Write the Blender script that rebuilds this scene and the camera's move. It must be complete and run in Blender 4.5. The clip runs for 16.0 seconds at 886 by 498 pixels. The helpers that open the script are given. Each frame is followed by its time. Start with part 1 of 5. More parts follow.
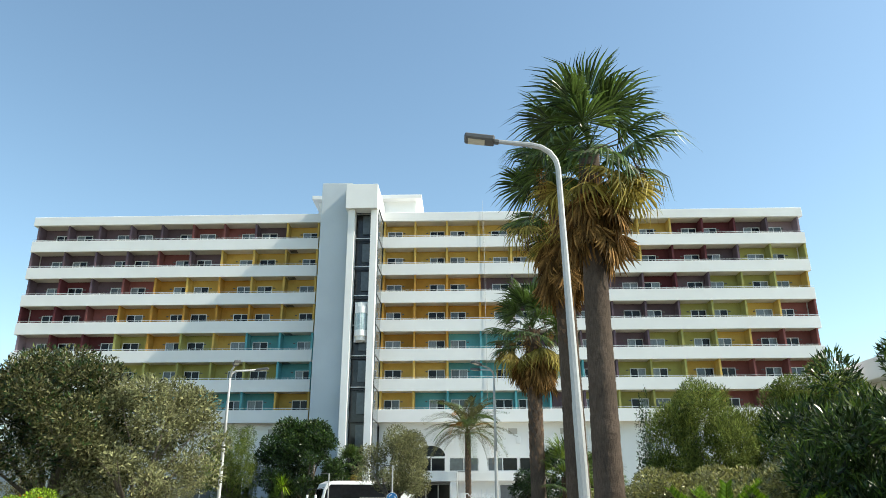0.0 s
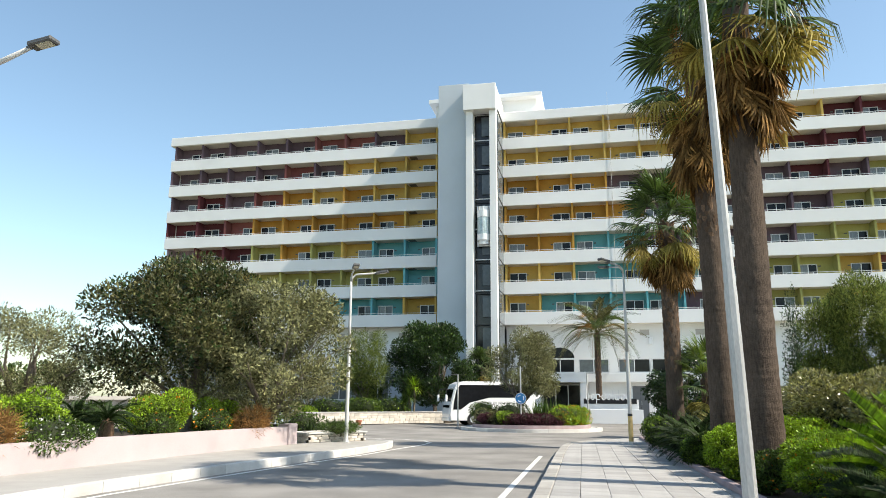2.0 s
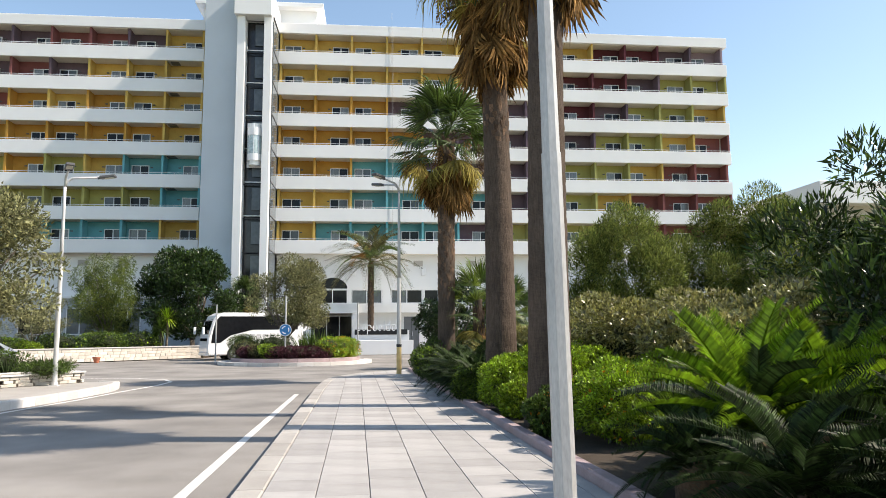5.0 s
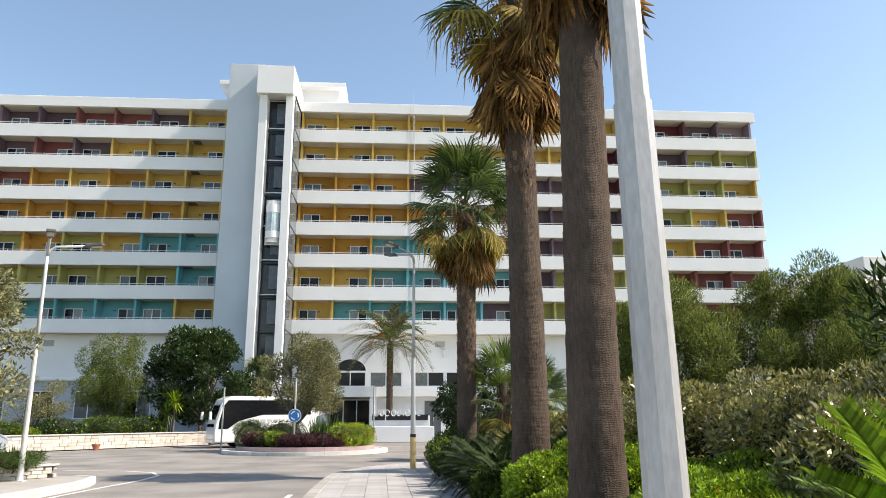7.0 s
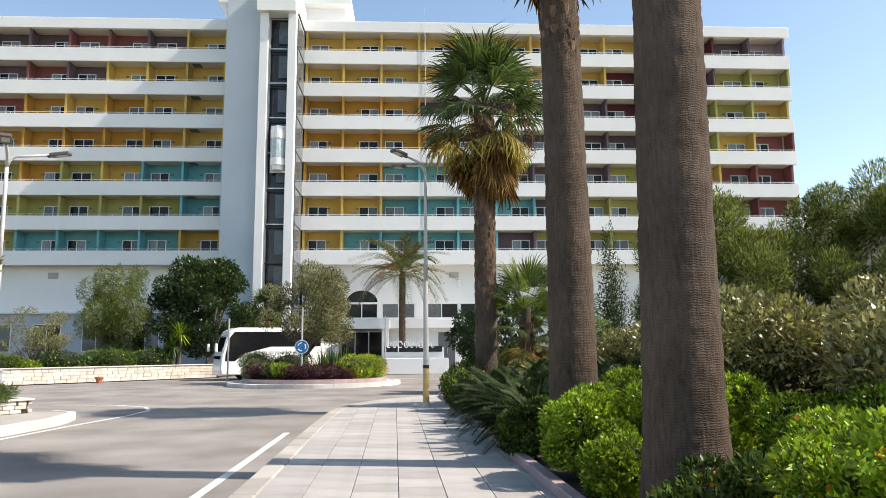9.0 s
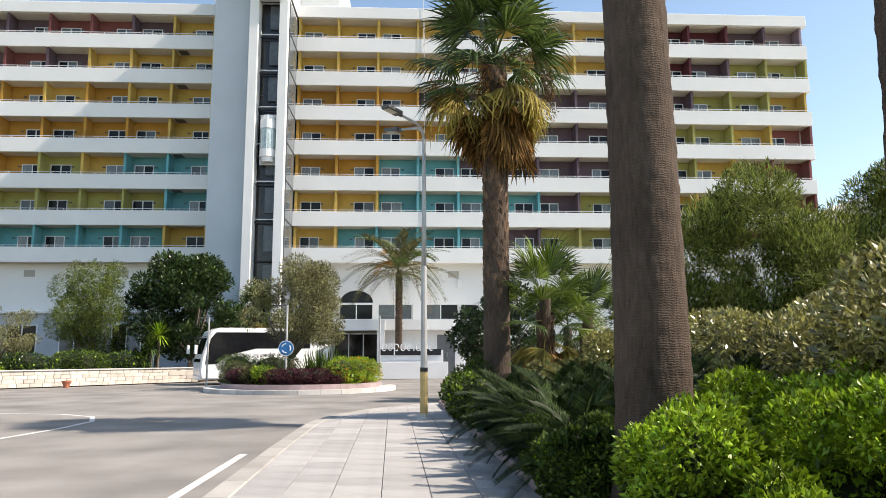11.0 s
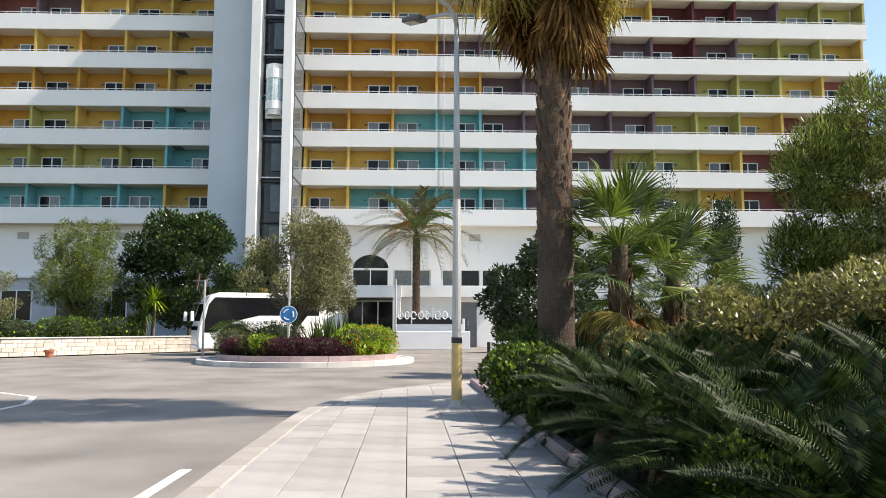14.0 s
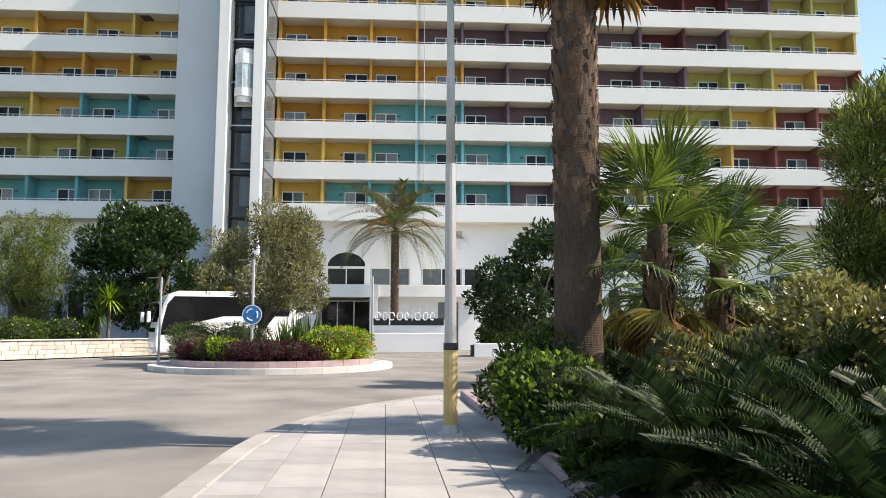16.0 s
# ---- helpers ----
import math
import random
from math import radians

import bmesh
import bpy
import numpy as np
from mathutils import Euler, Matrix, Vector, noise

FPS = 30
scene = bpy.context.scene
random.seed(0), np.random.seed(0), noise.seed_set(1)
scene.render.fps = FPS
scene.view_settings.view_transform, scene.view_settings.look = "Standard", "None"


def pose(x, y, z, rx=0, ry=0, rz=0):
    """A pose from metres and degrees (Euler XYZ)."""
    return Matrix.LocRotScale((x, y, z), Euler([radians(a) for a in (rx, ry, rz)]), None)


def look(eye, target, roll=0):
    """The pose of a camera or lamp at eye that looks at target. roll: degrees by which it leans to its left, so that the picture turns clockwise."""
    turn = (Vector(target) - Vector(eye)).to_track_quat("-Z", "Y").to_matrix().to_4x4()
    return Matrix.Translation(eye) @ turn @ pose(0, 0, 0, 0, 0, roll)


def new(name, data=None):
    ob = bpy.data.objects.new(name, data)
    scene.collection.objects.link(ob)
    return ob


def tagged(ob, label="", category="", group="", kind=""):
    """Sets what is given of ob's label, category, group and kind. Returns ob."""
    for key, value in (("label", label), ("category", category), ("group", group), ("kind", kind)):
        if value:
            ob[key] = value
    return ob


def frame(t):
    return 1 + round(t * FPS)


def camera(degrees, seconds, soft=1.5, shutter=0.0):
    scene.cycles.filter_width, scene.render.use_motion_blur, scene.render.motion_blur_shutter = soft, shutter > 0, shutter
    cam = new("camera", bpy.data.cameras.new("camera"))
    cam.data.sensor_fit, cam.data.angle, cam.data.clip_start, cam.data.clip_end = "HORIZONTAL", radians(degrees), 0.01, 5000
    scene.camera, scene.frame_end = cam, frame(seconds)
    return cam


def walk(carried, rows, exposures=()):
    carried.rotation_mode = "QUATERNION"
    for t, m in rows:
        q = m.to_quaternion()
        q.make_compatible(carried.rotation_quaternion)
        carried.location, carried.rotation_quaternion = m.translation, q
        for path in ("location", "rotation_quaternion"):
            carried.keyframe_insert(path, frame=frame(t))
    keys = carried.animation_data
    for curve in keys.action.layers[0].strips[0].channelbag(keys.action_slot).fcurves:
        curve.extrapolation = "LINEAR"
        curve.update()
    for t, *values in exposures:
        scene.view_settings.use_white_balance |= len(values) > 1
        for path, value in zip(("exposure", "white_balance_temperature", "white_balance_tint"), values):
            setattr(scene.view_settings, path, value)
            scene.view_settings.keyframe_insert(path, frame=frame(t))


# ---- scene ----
cam = camera(63.8, 16.0, soft=0.85)
PATH = [
    (0, (-1.522, 7.317, 1.585), (-1.58, 9.204, 2.246), -0.1),
    (0.5, (-1.562, 7.656, 1.585), (-1.683, 9.503, 2.341), -0.1),
    (1, (-1.55, 8.085, 1.573), (-1.85, 9.964, 2.19), -0.1),
    (1.5, (-1.54, 8.592, 1.588), (-2.018, 10.472, 2.075), 0.1),
    (2, (-1.478, 8.941, 1.636), (-1.888, 10.855, 2.044), 0.3),
    (2.5, (-1.391, 9.456, 1.658), (-1.571, 11.405, 2.069), 0.0),
    (3, (-1.363, 9.97, 1.586), (-1.338, 11.955, 1.833), -0.1),
    (5.5, (-1.194, 12.975, 1.577), (-0.994, 14.953, 1.801), -0.4),
    (6, (-1.089, 13.57, 1.611), (-1.009, 15.541, 1.937), -0.3),
    (6.5, (-0.975, 14.175, 1.639), (-0.825, 16.139, 1.986), -0.2),
    (7, (-0.88, 14.787, 1.681), (-0.751, 16.731, 2.131), -0.2),
    (7.5, (-0.864, 15.354, 1.671), (-0.694, 17.316, 2.017), -0.1),
    (8, (-0.841, 15.94, 1.611), (-0.843, 17.917, 1.912), -0.0),
    (8.5, (-0.818, 16.647, 1.6), (-0.738, 18.632, 1.835), -0.3),
    (8.7, (-0.802, 16.967, 1.592), (-0.711, 18.949, 1.846), -0.4),
    (10.8, (-0.729, 20.598, 1.399), (-0.618, 22.572, 1.7), -0.1),
    (11, (-0.704, 20.914, 1.431), (-0.605, 22.891, 1.716), -0.2),
    (11.5, (-0.705, 21.62, 1.395), (-0.492, 23.592, 1.651), -0.0),
    (12, (-0.742, 22.389, 1.366), (-0.587, 24.372, 1.573), 0.1),
    (12.5, (-0.753, 23.124, 1.353), (-0.607, 25.112, 1.52), 0.0),
    (13, (-0.8, 23.893, 1.351), (-0.764, 25.885, 1.517), 0.1),
    (13.5, (-0.817, 24.66, 1.34), (-0.786, 26.648, 1.556), 0.3),
    (14, (-0.891, 25.279, 1.334), (-0.835, 27.267, 1.537), 0.1),
    (14.5, (-0.904, 26.04, 1.329), (-0.871, 28.025, 1.576), 0.3),
    (15, (-0.909, 26.679, 1.31), (-0.823, 28.663, 1.549), 0.2),
    (15.5, (-0.906, 27.42, 1.325), (-0.806, 29.402, 1.572), 0.2),
    (16, (-0.962, 28.029, 1.323), (-0.844, 30.015, 1.53), 0.1),
]
walk(cam, [(t, look(eye, target, roll)) for t, eye, target, roll in PATH], exposures=[(0.0, 0.69, 6770, 4), (3.0, 0.71, 7020, 12), (7.0, 0.73, 7070, 15), (16.0, 0.75, 7120, 16)])

# ---- light ----
SUN_AZ, SUN_EL = 99.5, 45.0      # azimuth from +y towards +x, and height, in degrees
world = bpy.data.worlds.new("sky")
scene.world = world
world.use_nodes = True
_wn = world.node_tree.nodes
_sky = _wn.new("ShaderNodeTexSky")
_sky.sky_type = "NISHITA"
_sky.sun_disc = False
_sky.sun_elevation = radians(SUN_EL)
_sky.sun_rotation = radians(SUN_AZ)
_sky.air_density, _sky.dust_density, _sky.ozone_density = 1.0, 0.8, 0.8
_air = _wn.new("ShaderNodeMix")      # clear sea air: a cyan cast over the plain sky
_air.data_type, _air.blend_type = "RGBA", "MULTIPLY"
_air.inputs["Factor"].default_value, _air.inputs["B"].default_value = 1.0, (0.915, 1.0, 0.98, 1)
world.node_tree.links.new(_sky.outputs[0], _air.inputs["A"])
world.node_tree.links.new(_air.outputs["Result"], _wn["Background"].inputs[0])
_wn["Background"].inputs[1].default_value = 0.15
sun = new("sun", bpy.data.lights.new("sun", "SUN"))
sun.data.energy, sun.data.angle, sun.data.color = 4.3, radians(0.55), (1.0, 0.945, 0.86)
_az, _el = radians(SUN_AZ), radians(SUN_EL)
sun.matrix_world = look((30, 0, 60), (30 - math.sin(_az) * math.cos(_el), -math.cos(_az) * math.cos(_el), 60 - math.sin(_el)))


# ---- materials ----
def mat(name, base, rough=0.7, spread=0.15, scale=6.0, fine=60.0, bump=0.15, dist=0.01, metal=0.0, spec=0.4, stretch=(1, 1, 1), per="", tint=None, stain=0.0, through_leaf=0.0, space="Object"):
    """A surface with broad and fine variation. per: 'object' or 'island' varies each piece; tint: second colour of the broad patches."""
    m = bpy.data.materials.new(name)
    m.use_nodes = True
    nt = m.node_tree
    n, l = nt.nodes, nt.links
    b = n["Principled BSDF"]
    b.inputs["Roughness"].default_value, b.inputs["Metallic"].default_value = rough, metal
    b.inputs["Specular IOR Level"].default_value = spec
    tc = n.new("ShaderNodeTexCoord")
    mp = n.new("ShaderNodeMapping")
    mp.inputs["Scale"].default_value = stretch
    l.new(tc.outputs[space], mp.inputs[0])
    broad, grain = n.new("ShaderNodeTexNoise"), n.new("ShaderNodeTexNoise")
    for tex, s, d in ((broad, scale, 4.0), (grain, fine, 3.0)):
        tex.inputs["Scale"].default_value, tex.inputs["Detail"].default_value = s, d
        l.new(mp.outputs[0], tex.inputs["Vector"])
    ramp = n.new("ShaderNodeValToRGB")
    ramp.color_ramp.elements[0].position, ramp.color_ramp.elements[1].position = 0.3, 0.7
    dark = [c * (1 - spread) for c in base]
    light = [min(1, c * (1 + spread)) for c in (tint or base)]
    ramp.color_ramp.elements[0].color, ramp.color_ramp.elements[1].color = (*dark, 1), (*light, 1)
    l.new(broad.outputs[0], ramp.inputs[0])
    mix = n.new("ShaderNodeMix")
    mix.data_type, mix.blend_type = "RGBA", "OVERLAY"
    mix.inputs["Factor"].default_value = min(1.0, spread * 2.2)
    l.new(ramp.outputs[0], mix.inputs["A"])
    l.new(grain.outputs[0], mix.inputs["B"])
    colour = mix.outputs["Result"]
    if per:
        hsv = n.new("ShaderNodeHueSaturation")
        rnd = n.new("ShaderNodeObjectInfo") if per == "object" else n.new("ShaderNodeNewGeometry")
        rng = n.new("ShaderNodeMapRange")
        rng.inputs["To Min"].default_value, rng.inputs["To Max"].default_value = 1 - 1.6 * spread, 1 + 1.3 * spread
        l.new(rnd.outputs["Random" if per == "object" else "Random Per Island"], rng.inputs["Value"])
        l.new(rng.outputs[0], hsv.inputs["Value"])
        l.new(colour, hsv.inputs["Color"])
        colour = hsv.outputs[0]
    if stain:
        st = n.new("ShaderNodeTexNoise")
        st.inputs["Scale"].default_value, st.inputs["Detail"].default_value = scale * 0.35, 8.0
        l.new(mp.outputs[0], st.inputs["Vector"])
        sr = n.new("ShaderNodeMapRange")
        sr.inputs["From Min"].default_value, sr.inputs["From Max"].default_value = 0.5, 0.75
        sr.inputs["To Max"].default_value = stain
        l.new(st.outputs[0], sr.inputs["Value"])
        dk = n.new("ShaderNodeMix")
        dk.data_type, dk.blend_type = "RGBA", "MULTIPLY"
        dk.inputs["B"].default_value = (0.45, 0.42, 0.38, 1)
        l.new(sr.outputs[0], dk.inputs["Factor"])
        l.new(colour, dk.inputs["A"])
        colour = dk.outputs["Result"]
    l.new(colour, b.inputs["Base Color"])
    if bump:
        bp = n.new("ShaderNodeBump")
        bp.inputs["Strength"].default_value, bp.inputs["Distance"].default_value = bump, dist
        l.new(grain.outputs[0], bp.inputs["Height"])
        l.new(bp.outputs[0], b.inputs["Normal"])
    if through_leaf:
        tr, ms = n.new("ShaderNodeBsdfTranslucent"), n.new("ShaderNodeMixShader")
        l.new(colour, tr.inputs[0])
        ms.inputs[0].default_value = through_leaf
        l.new(b.outputs[0], ms.inputs[1])
        l.new(tr.outputs[0], ms.inputs[2])
        l.new(ms.outputs[0], n["Material Output"].inputs[0])
    return m


WHITE = mat("white_render", (0.78, 0.78, 0.77), 0.85, 0.03, 0.35, 30, 0.12, 0.01, stain=0.10)
TOWER = mat("pale_blue_grey_render", (0.50, 0.55, 0.59), 0.85, 0.04, 0.35, 30, 0.12, 0.01, stain=0.10)
WHITE_CLEAN = mat("white_paint", (0.8, 0.8, 0.79), 0.6, 0.03, 0.8, 40, 0.08)
SOFFIT = mat("soffit_paint", (0.70, 0.66, 0.58), 0.9, 0.05, 0.6, 30, 0.1, stain=0.25)
TONES = {
    "P": mat("plum_render", (0.125, 0.085, 0.105), 0.9, 0.12, 1.2, 30, 0.12, per="object"),
    "L": mat("lilac_render", (0.26, 0.19, 0.22), 0.9, 0.10, 1.2, 30, 0.12, per="object"),
    "D": mat("wine_render", (0.115, 0.028, 0.035), 0.9, 0.12, 1.2, 30, 0.12, per="object"),
    "M": mat("brick_red_render", (0.22, 0.075, 0.07), 0.9, 0.12, 1.2, 30, 0.12, per="object"),
    "Y": mat("yellow_render", (0.56, 0.37, 0.095), 0.9, 0.10, 1.2, 30, 0.12, per="object"),
    "O": mat("ochre_render", (0.47, 0.245, 0.045), 0.9, 0.10, 1.2, 30, 0.12, per="object"),
    "G": mat("olive_render", (0.36, 0.34, 0.11), 0.9, 0.10, 1.2, 30, 0.12, per="object"),
    "B": mat("teal_render", (0.115, 0.36, 0.40), 0.9, 0.10, 1.2, 30, 0.12, per="object"),
}
GLASS_DARK = mat("dark_window_glass", (0.012, 0.014, 0.017), 0.08, 0.2, 0.4, 3, 0.0, spec=0.22)
GLASS_GREY = mat("grey_glass", (0.10, 0.118, 0.13), 0.1, 0.15, 0.4, 3, 0.0, spec=0.4)
CURTAIN = mat("curtained_window", (0.19, 0.21, 0.22), 0.15, 0.25, 5, 12, 0.0, stretch=(6, 1, 0.2), spec=0.6)
SHAFT = mat("dark_shaft_glass", (0.022, 0.022, 0.024), 0.12, 0.3, 0.6, 8, 0.03, spec=0.5)
ALU = mat("white_aluminium", (0.72, 0.73, 0.74), 0.4, 0.04, 3, 40, 0.02)
BLACK = mat("black_panel", (0.018, 0.018, 0.02), 0.35, 0.2, 3, 40, 0.03)
DOORGREY = mat("grey_door_paint", (0.17, 0.175, 0.18), 0.5, 0.08, 2, 40, 0.05)
ASPHALT = mat("worn_asphalt", (0.215, 0.203, 0.188), 0.92, 0.13, 0.55, 90, 0.45, 0.008, stain=0.38, tint=(0.275, 0.26, 0.24), spec=0.2)
CONCRETE = mat("pale_concrete", (0.37, 0.352, 0.325), 0.9, 0.08, 1.3, 70, 0.25, 0.004, stain=0.15)
PAVER = mat("pale_paver", (0.375, 0.362, 0.345), 0.88, 0.09, 1.8, 80, 0.3, 0.003, per="object", stain=0.12, space="Generated")
JOINT = mat("paver_joint", (0.225, 0.213, 0.195), 0.95, 0.2, 3, 80, 0.3)
KERB = mat("kerb_stone", (0.58, 0.56, 0.53), 0.9, 0.1, 2.0, 60, 0.3, 0.004, per="object", stain=0.25)
KERB_PATH = mat("path_kerb_stone", (0.38, 0.36, 0.33), 0.9, 0.1, 2.0, 60, 0.3, 0.004, per="object", stain=0.3)
BUSGLASS = mat("bus_glass", (0.012, 0.013, 0.015), 0.12, 0.2, 0.5, 4, 0.0, spec=0.25)
KERB_PINK = mat("mauve_kerb_paint", (0.36, 0.275, 0.275), 0.9, 0.12, 2.5, 60, 0.3, 0.004, stain=0.35)
LINE = mat("road_paint", (0.68, 0.665, 0.63), 0.8, 0.12, 4, 60, 0.25, stain=0.35)
PINKWALL = mat("pale_pink_render", (0.47, 0.39, 0.39), 0.9, 0.07, 0.8, 50, 0.25, 0.006, stain=0.25)
STONEWALL = mat("pale_stone", (0.58, 0.53, 0.46), 0.92, 0.12, 3.0, 40, 0.5, 0.01, per="object", stain=0.2)
SOIL = mat("dry_soil", (0.055, 0.042, 0.03), 0.97, 0.3, 2.0, 50, 0.6, 0.02)
EARTH = mat("dry_ground", (0.26, 0.215, 0.15), 0.97, 0.25, 0.25, 30, 0.5, 0.02, tint=(0.22, 0.22, 0.13))
GALV = mat("weathered_galvanised_steel", (0.44, 0.44, 0.43), 0.55, 0.13, 3.0, 60, 0.15, 0.002, metal=0.25, stretch=(1, 1, 0.25), stain=0.25)
LAMPGREY = mat("pale_grey_lamp_paint", (0.55, 0.55, 0.54), 0.5, 0.06, 3, 60, 0.06)
LAMPDARK = mat("dark_lamp_housing", (0.10, 0.10, 0.10), 0.5, 0.1, 5, 60, 0.06)
LAMPGLASS = mat("lamp_diffuser", (0.55, 0.53, 0.42), 0.25, 0.08, 8, 40, 0.02)
YELLOWPOLE = mat("faded_yellow_paint", (0.50, 0.37, 0.16), 0.75, 0.14, 5, 60, 0.2, stain=0.5)
SIGNBLUE = mat("sign_blue", (0.02, 0.17, 0.42), 0.4, 0.05, 4, 40, 0.02)
BUSWHITE = mat("bus_paint", (0.80, 0.80, 0.79), 0.22, 0.02, 1.0, 30, 0.0, spec=0.5)
RUBBER = mat("rubber", (0.02, 0.02, 0.02), 0.85, 0.2, 6, 60, 0.2)
CARBLUE = mat("pale_car_paint", (0.42, 0.47, 0.52), 0.25, 0.04, 2, 30, 0.0, metal=0.3)
TERRACOTTA = mat("terracotta", (0.45, 0.16, 0.09), 0.85, 0.12, 8, 60, 0.2)
BARK = mat("grey_bark", (0.165, 0.135, 0.105), 0.95, 0.25, 6, 50, 0.8, 0.02, stretch=(2, 2, 0.6))


def ring_bark(name, light, dark):
    """Trunk skin with close, wavy leaf-scar rings, upright cracks and broad weathered patches."""
    m = bpy.data.materials.new(name)
    m.use_nodes = True
    n, l = m.node_tree.nodes, m.node_tree.links
    b = n["Principled BSDF"]
    b.inputs["Roughness"].default_value, b.inputs["Specular IOR Level"].default_value = 0.95, 0.12
    tc = n.new("ShaderNodeTexCoord")

    def layer(kind, scale, stretch, detail):
        mp = n.new("ShaderNodeMapping")
        mp.inputs["Scale"].default_value = stretch
        l.new(tc.outputs["Object"], mp.inputs[0])
        tex = n.new(kind)
        tex.inputs["Scale"].default_value, tex.inputs["Detail"].default_value = scale, detail
        l.new(mp.outputs[0], tex.inputs["Vector"])
        return tex

    rings = layer("ShaderNodeTexWave", 15.0, (1, 1, 1), 3.0)
    rings.bands_direction = "Z"
    rings.inputs["Distortion"].default_value, rings.inputs["Detail Scale"].default_value = 7.0, 1.8
    cracks = layer("ShaderNodeTexNoise", 11.0, (3.2, 3.2, 0.55), 6.0)
    patches = layer("ShaderNodeTexNoise", 1.6, (1, 1, 0.7), 5.0)
    relief = n.new("ShaderNodeMath")
    relief.operation = "MULTIPLY_ADD"
    l.new(rings.outputs["Fac"], relief.inputs[0])
    relief.inputs[1].default_value = 0.34
    sharp = n.new("ShaderNodeMapRange")
    sharp.inputs["From Min"].default_value, sharp.inputs["From Max"].default_value = 0.15, 0.75
    l.new(cracks.outputs[0], sharp.inputs["Value"])
    l.new(sharp.outputs[0], relief.inputs[2])
    mix = n.new("ShaderNodeMix")
    mix.data_type = "RGBA"
    mix.inputs["A"].default_value, mix.inputs["B"].default_value = (*dark, 1), (*light, 1)
    half = n.new("ShaderNodeMath")
    half.operation = "MULTIPLY"
    half.inputs[1].default_value = 0.75
    l.new(relief.outputs[0], half.inputs[0])
    l.new(half.outputs[0], mix.inputs["Factor"])
    tone = n.new("ShaderNodeHueSaturation")
    spread = n.new("ShaderNodeMapRange")
    spread.inputs["From Min"].default_value, spread.inputs["From Max"].default_value = 0.3, 0.7
    spread.inputs["To Min"].default_value, spread.inputs["To Max"].default_value = 0.72, 1.3
    l.new(patches.outputs[0], spread.inputs["Value"])
    l.new(spread.outputs[0], tone.inputs["Value"])
    l.new(mix.outputs["Result"], tone.inputs["Color"])
    l.new(tone.outputs[0], b.inputs["Base Color"])
    bump = n.new("ShaderNodeBump")
    bump.inputs["Strength"].default_value, bump.inputs["Distance"].default_value = 0.7, 0.012
    l.new(relief.outputs[0], bump.inputs["Height"])
    l.new(bump.outputs[0], b.inputs["Normal"])
    return m


PALMBARK = ring_bark("palm_trunk", (0.13, 0.097, 0.075), (0.036, 0.026, 0.02))
BOOTS = mat("palm_boots", (0.13, 0.08, 0.05), 0.95, 0.3, 5, 40, 0.6, 0.02, per="island")


def leafmat(name, base, spread=0.3, rough=0.5, leak=0.25, spec=0.2):
    return mat(name, base, rough, spread, 2.0, 25, 0.0, per="island", through_leaf=leak, spec=spec)


LEAF_OLIVE = leafmat("olive_leaf", (0.12, 0.118, 0.048), 0.5, 0.5)
LEAF_GREY = leafmat("grey_green_leaf", (0.225, 0.225, 0.105), 0.4, 0.6)
LEAF_DARK = leafmat("glossy_dark_leaf", (0.030, 0.058, 0.014), 0.45, 0.3, 0.2, 0.4)
LEAF_MID = leafmat("mid_green_leaf", (0.07, 0.115, 0.022), 0.45, 0.42)
LEAF_LIME = leafmat("lime_green_leaf", (0.23, 0.35, 0.022), 0.45, 0.4, 0.28, 0.4)
LEAF_FEATHER = leafmat("feathery_green_leaf", (0.185, 0.225, 0.05), 0.45, 0.65, 0.38)
LEAF_SILVER = leafmat("silver_olive_leaf", (0.25, 0.24, 0.075), 0.45, 0.3, 0.25, 0.8)
LEAF_PALM = leafmat("palm_leaf", (0.075, 0.118, 0.026), 0.4, 0.38, 0.3, 0.4)
LEAF_PALM_DRY = leafmat("dry_palm_leaf", (0.27, 0.15, 0.05), 0.4, 0.8, 0.3, 0.15)
LEAF_PALM_YELLOW = leafmat("yellowing_palm_leaf", (0.36, 0.29, 0.07), 0.35, 0.6, 0.4)
LEAF_CYCAD = leafmat("cycad_leaf", (0.024, 0.043, 0.011), 0.5, 0.55, 0.14, 0.2)
LEAF_CYCAD_NEW = leafmat("young_cycad_leaf", (0.13, 0.225, 0.012), 0.35, 0.42, 0.38, 0.3)
LEAF_LIME_DULL = leafmat("yellow_green_palm_leaf", (0.13, 0.185, 0.03), 0.35, 0.4, 0.3, 0.4)
LEAF_RED = leafmat("dark_red_leaf", (0.085, 0.03, 0.04), 0.3, 0.5)
LEAF_RUST = leafmat("rusty_grass", (0.30, 0.16, 0.055), 0.35, 0.8)
FLOWER_ORANGE = leafmat("orange_flower", (0.75, 0.25, 0.02), 0.2, 0.6, 0.2)
FLOWER_WHITE = leafmat("white_flower", (0.78, 0.78, 0.74), 0.1, 0.6, 0.2)


# ---- mesh helpers ----
def as_mesh(name, bm, material):
    me = bpy.data.meshes.new(name)
    bm.normal_update()
    bm.to_mesh(me)
    bm.free()
    if material:
        me.materials.append(material)
    return me


def part(name, bm, material, parent, label=""):
    ob = new(name, as_mesh(name, bm, material) if not isinstance(bm, bpy.types.Mesh) else bm)
    ob.parent = parent
    return tagged(ob, label) if label else ob


def thing(name, at, label, category, group="", kind="", turn=0.0):
    ob = new(name)
    ob.matrix_world = pose(*at, 0, 0, turn)
    ob.empty_display_size = 0.2
    return tagged(ob, label, category, group, kind)


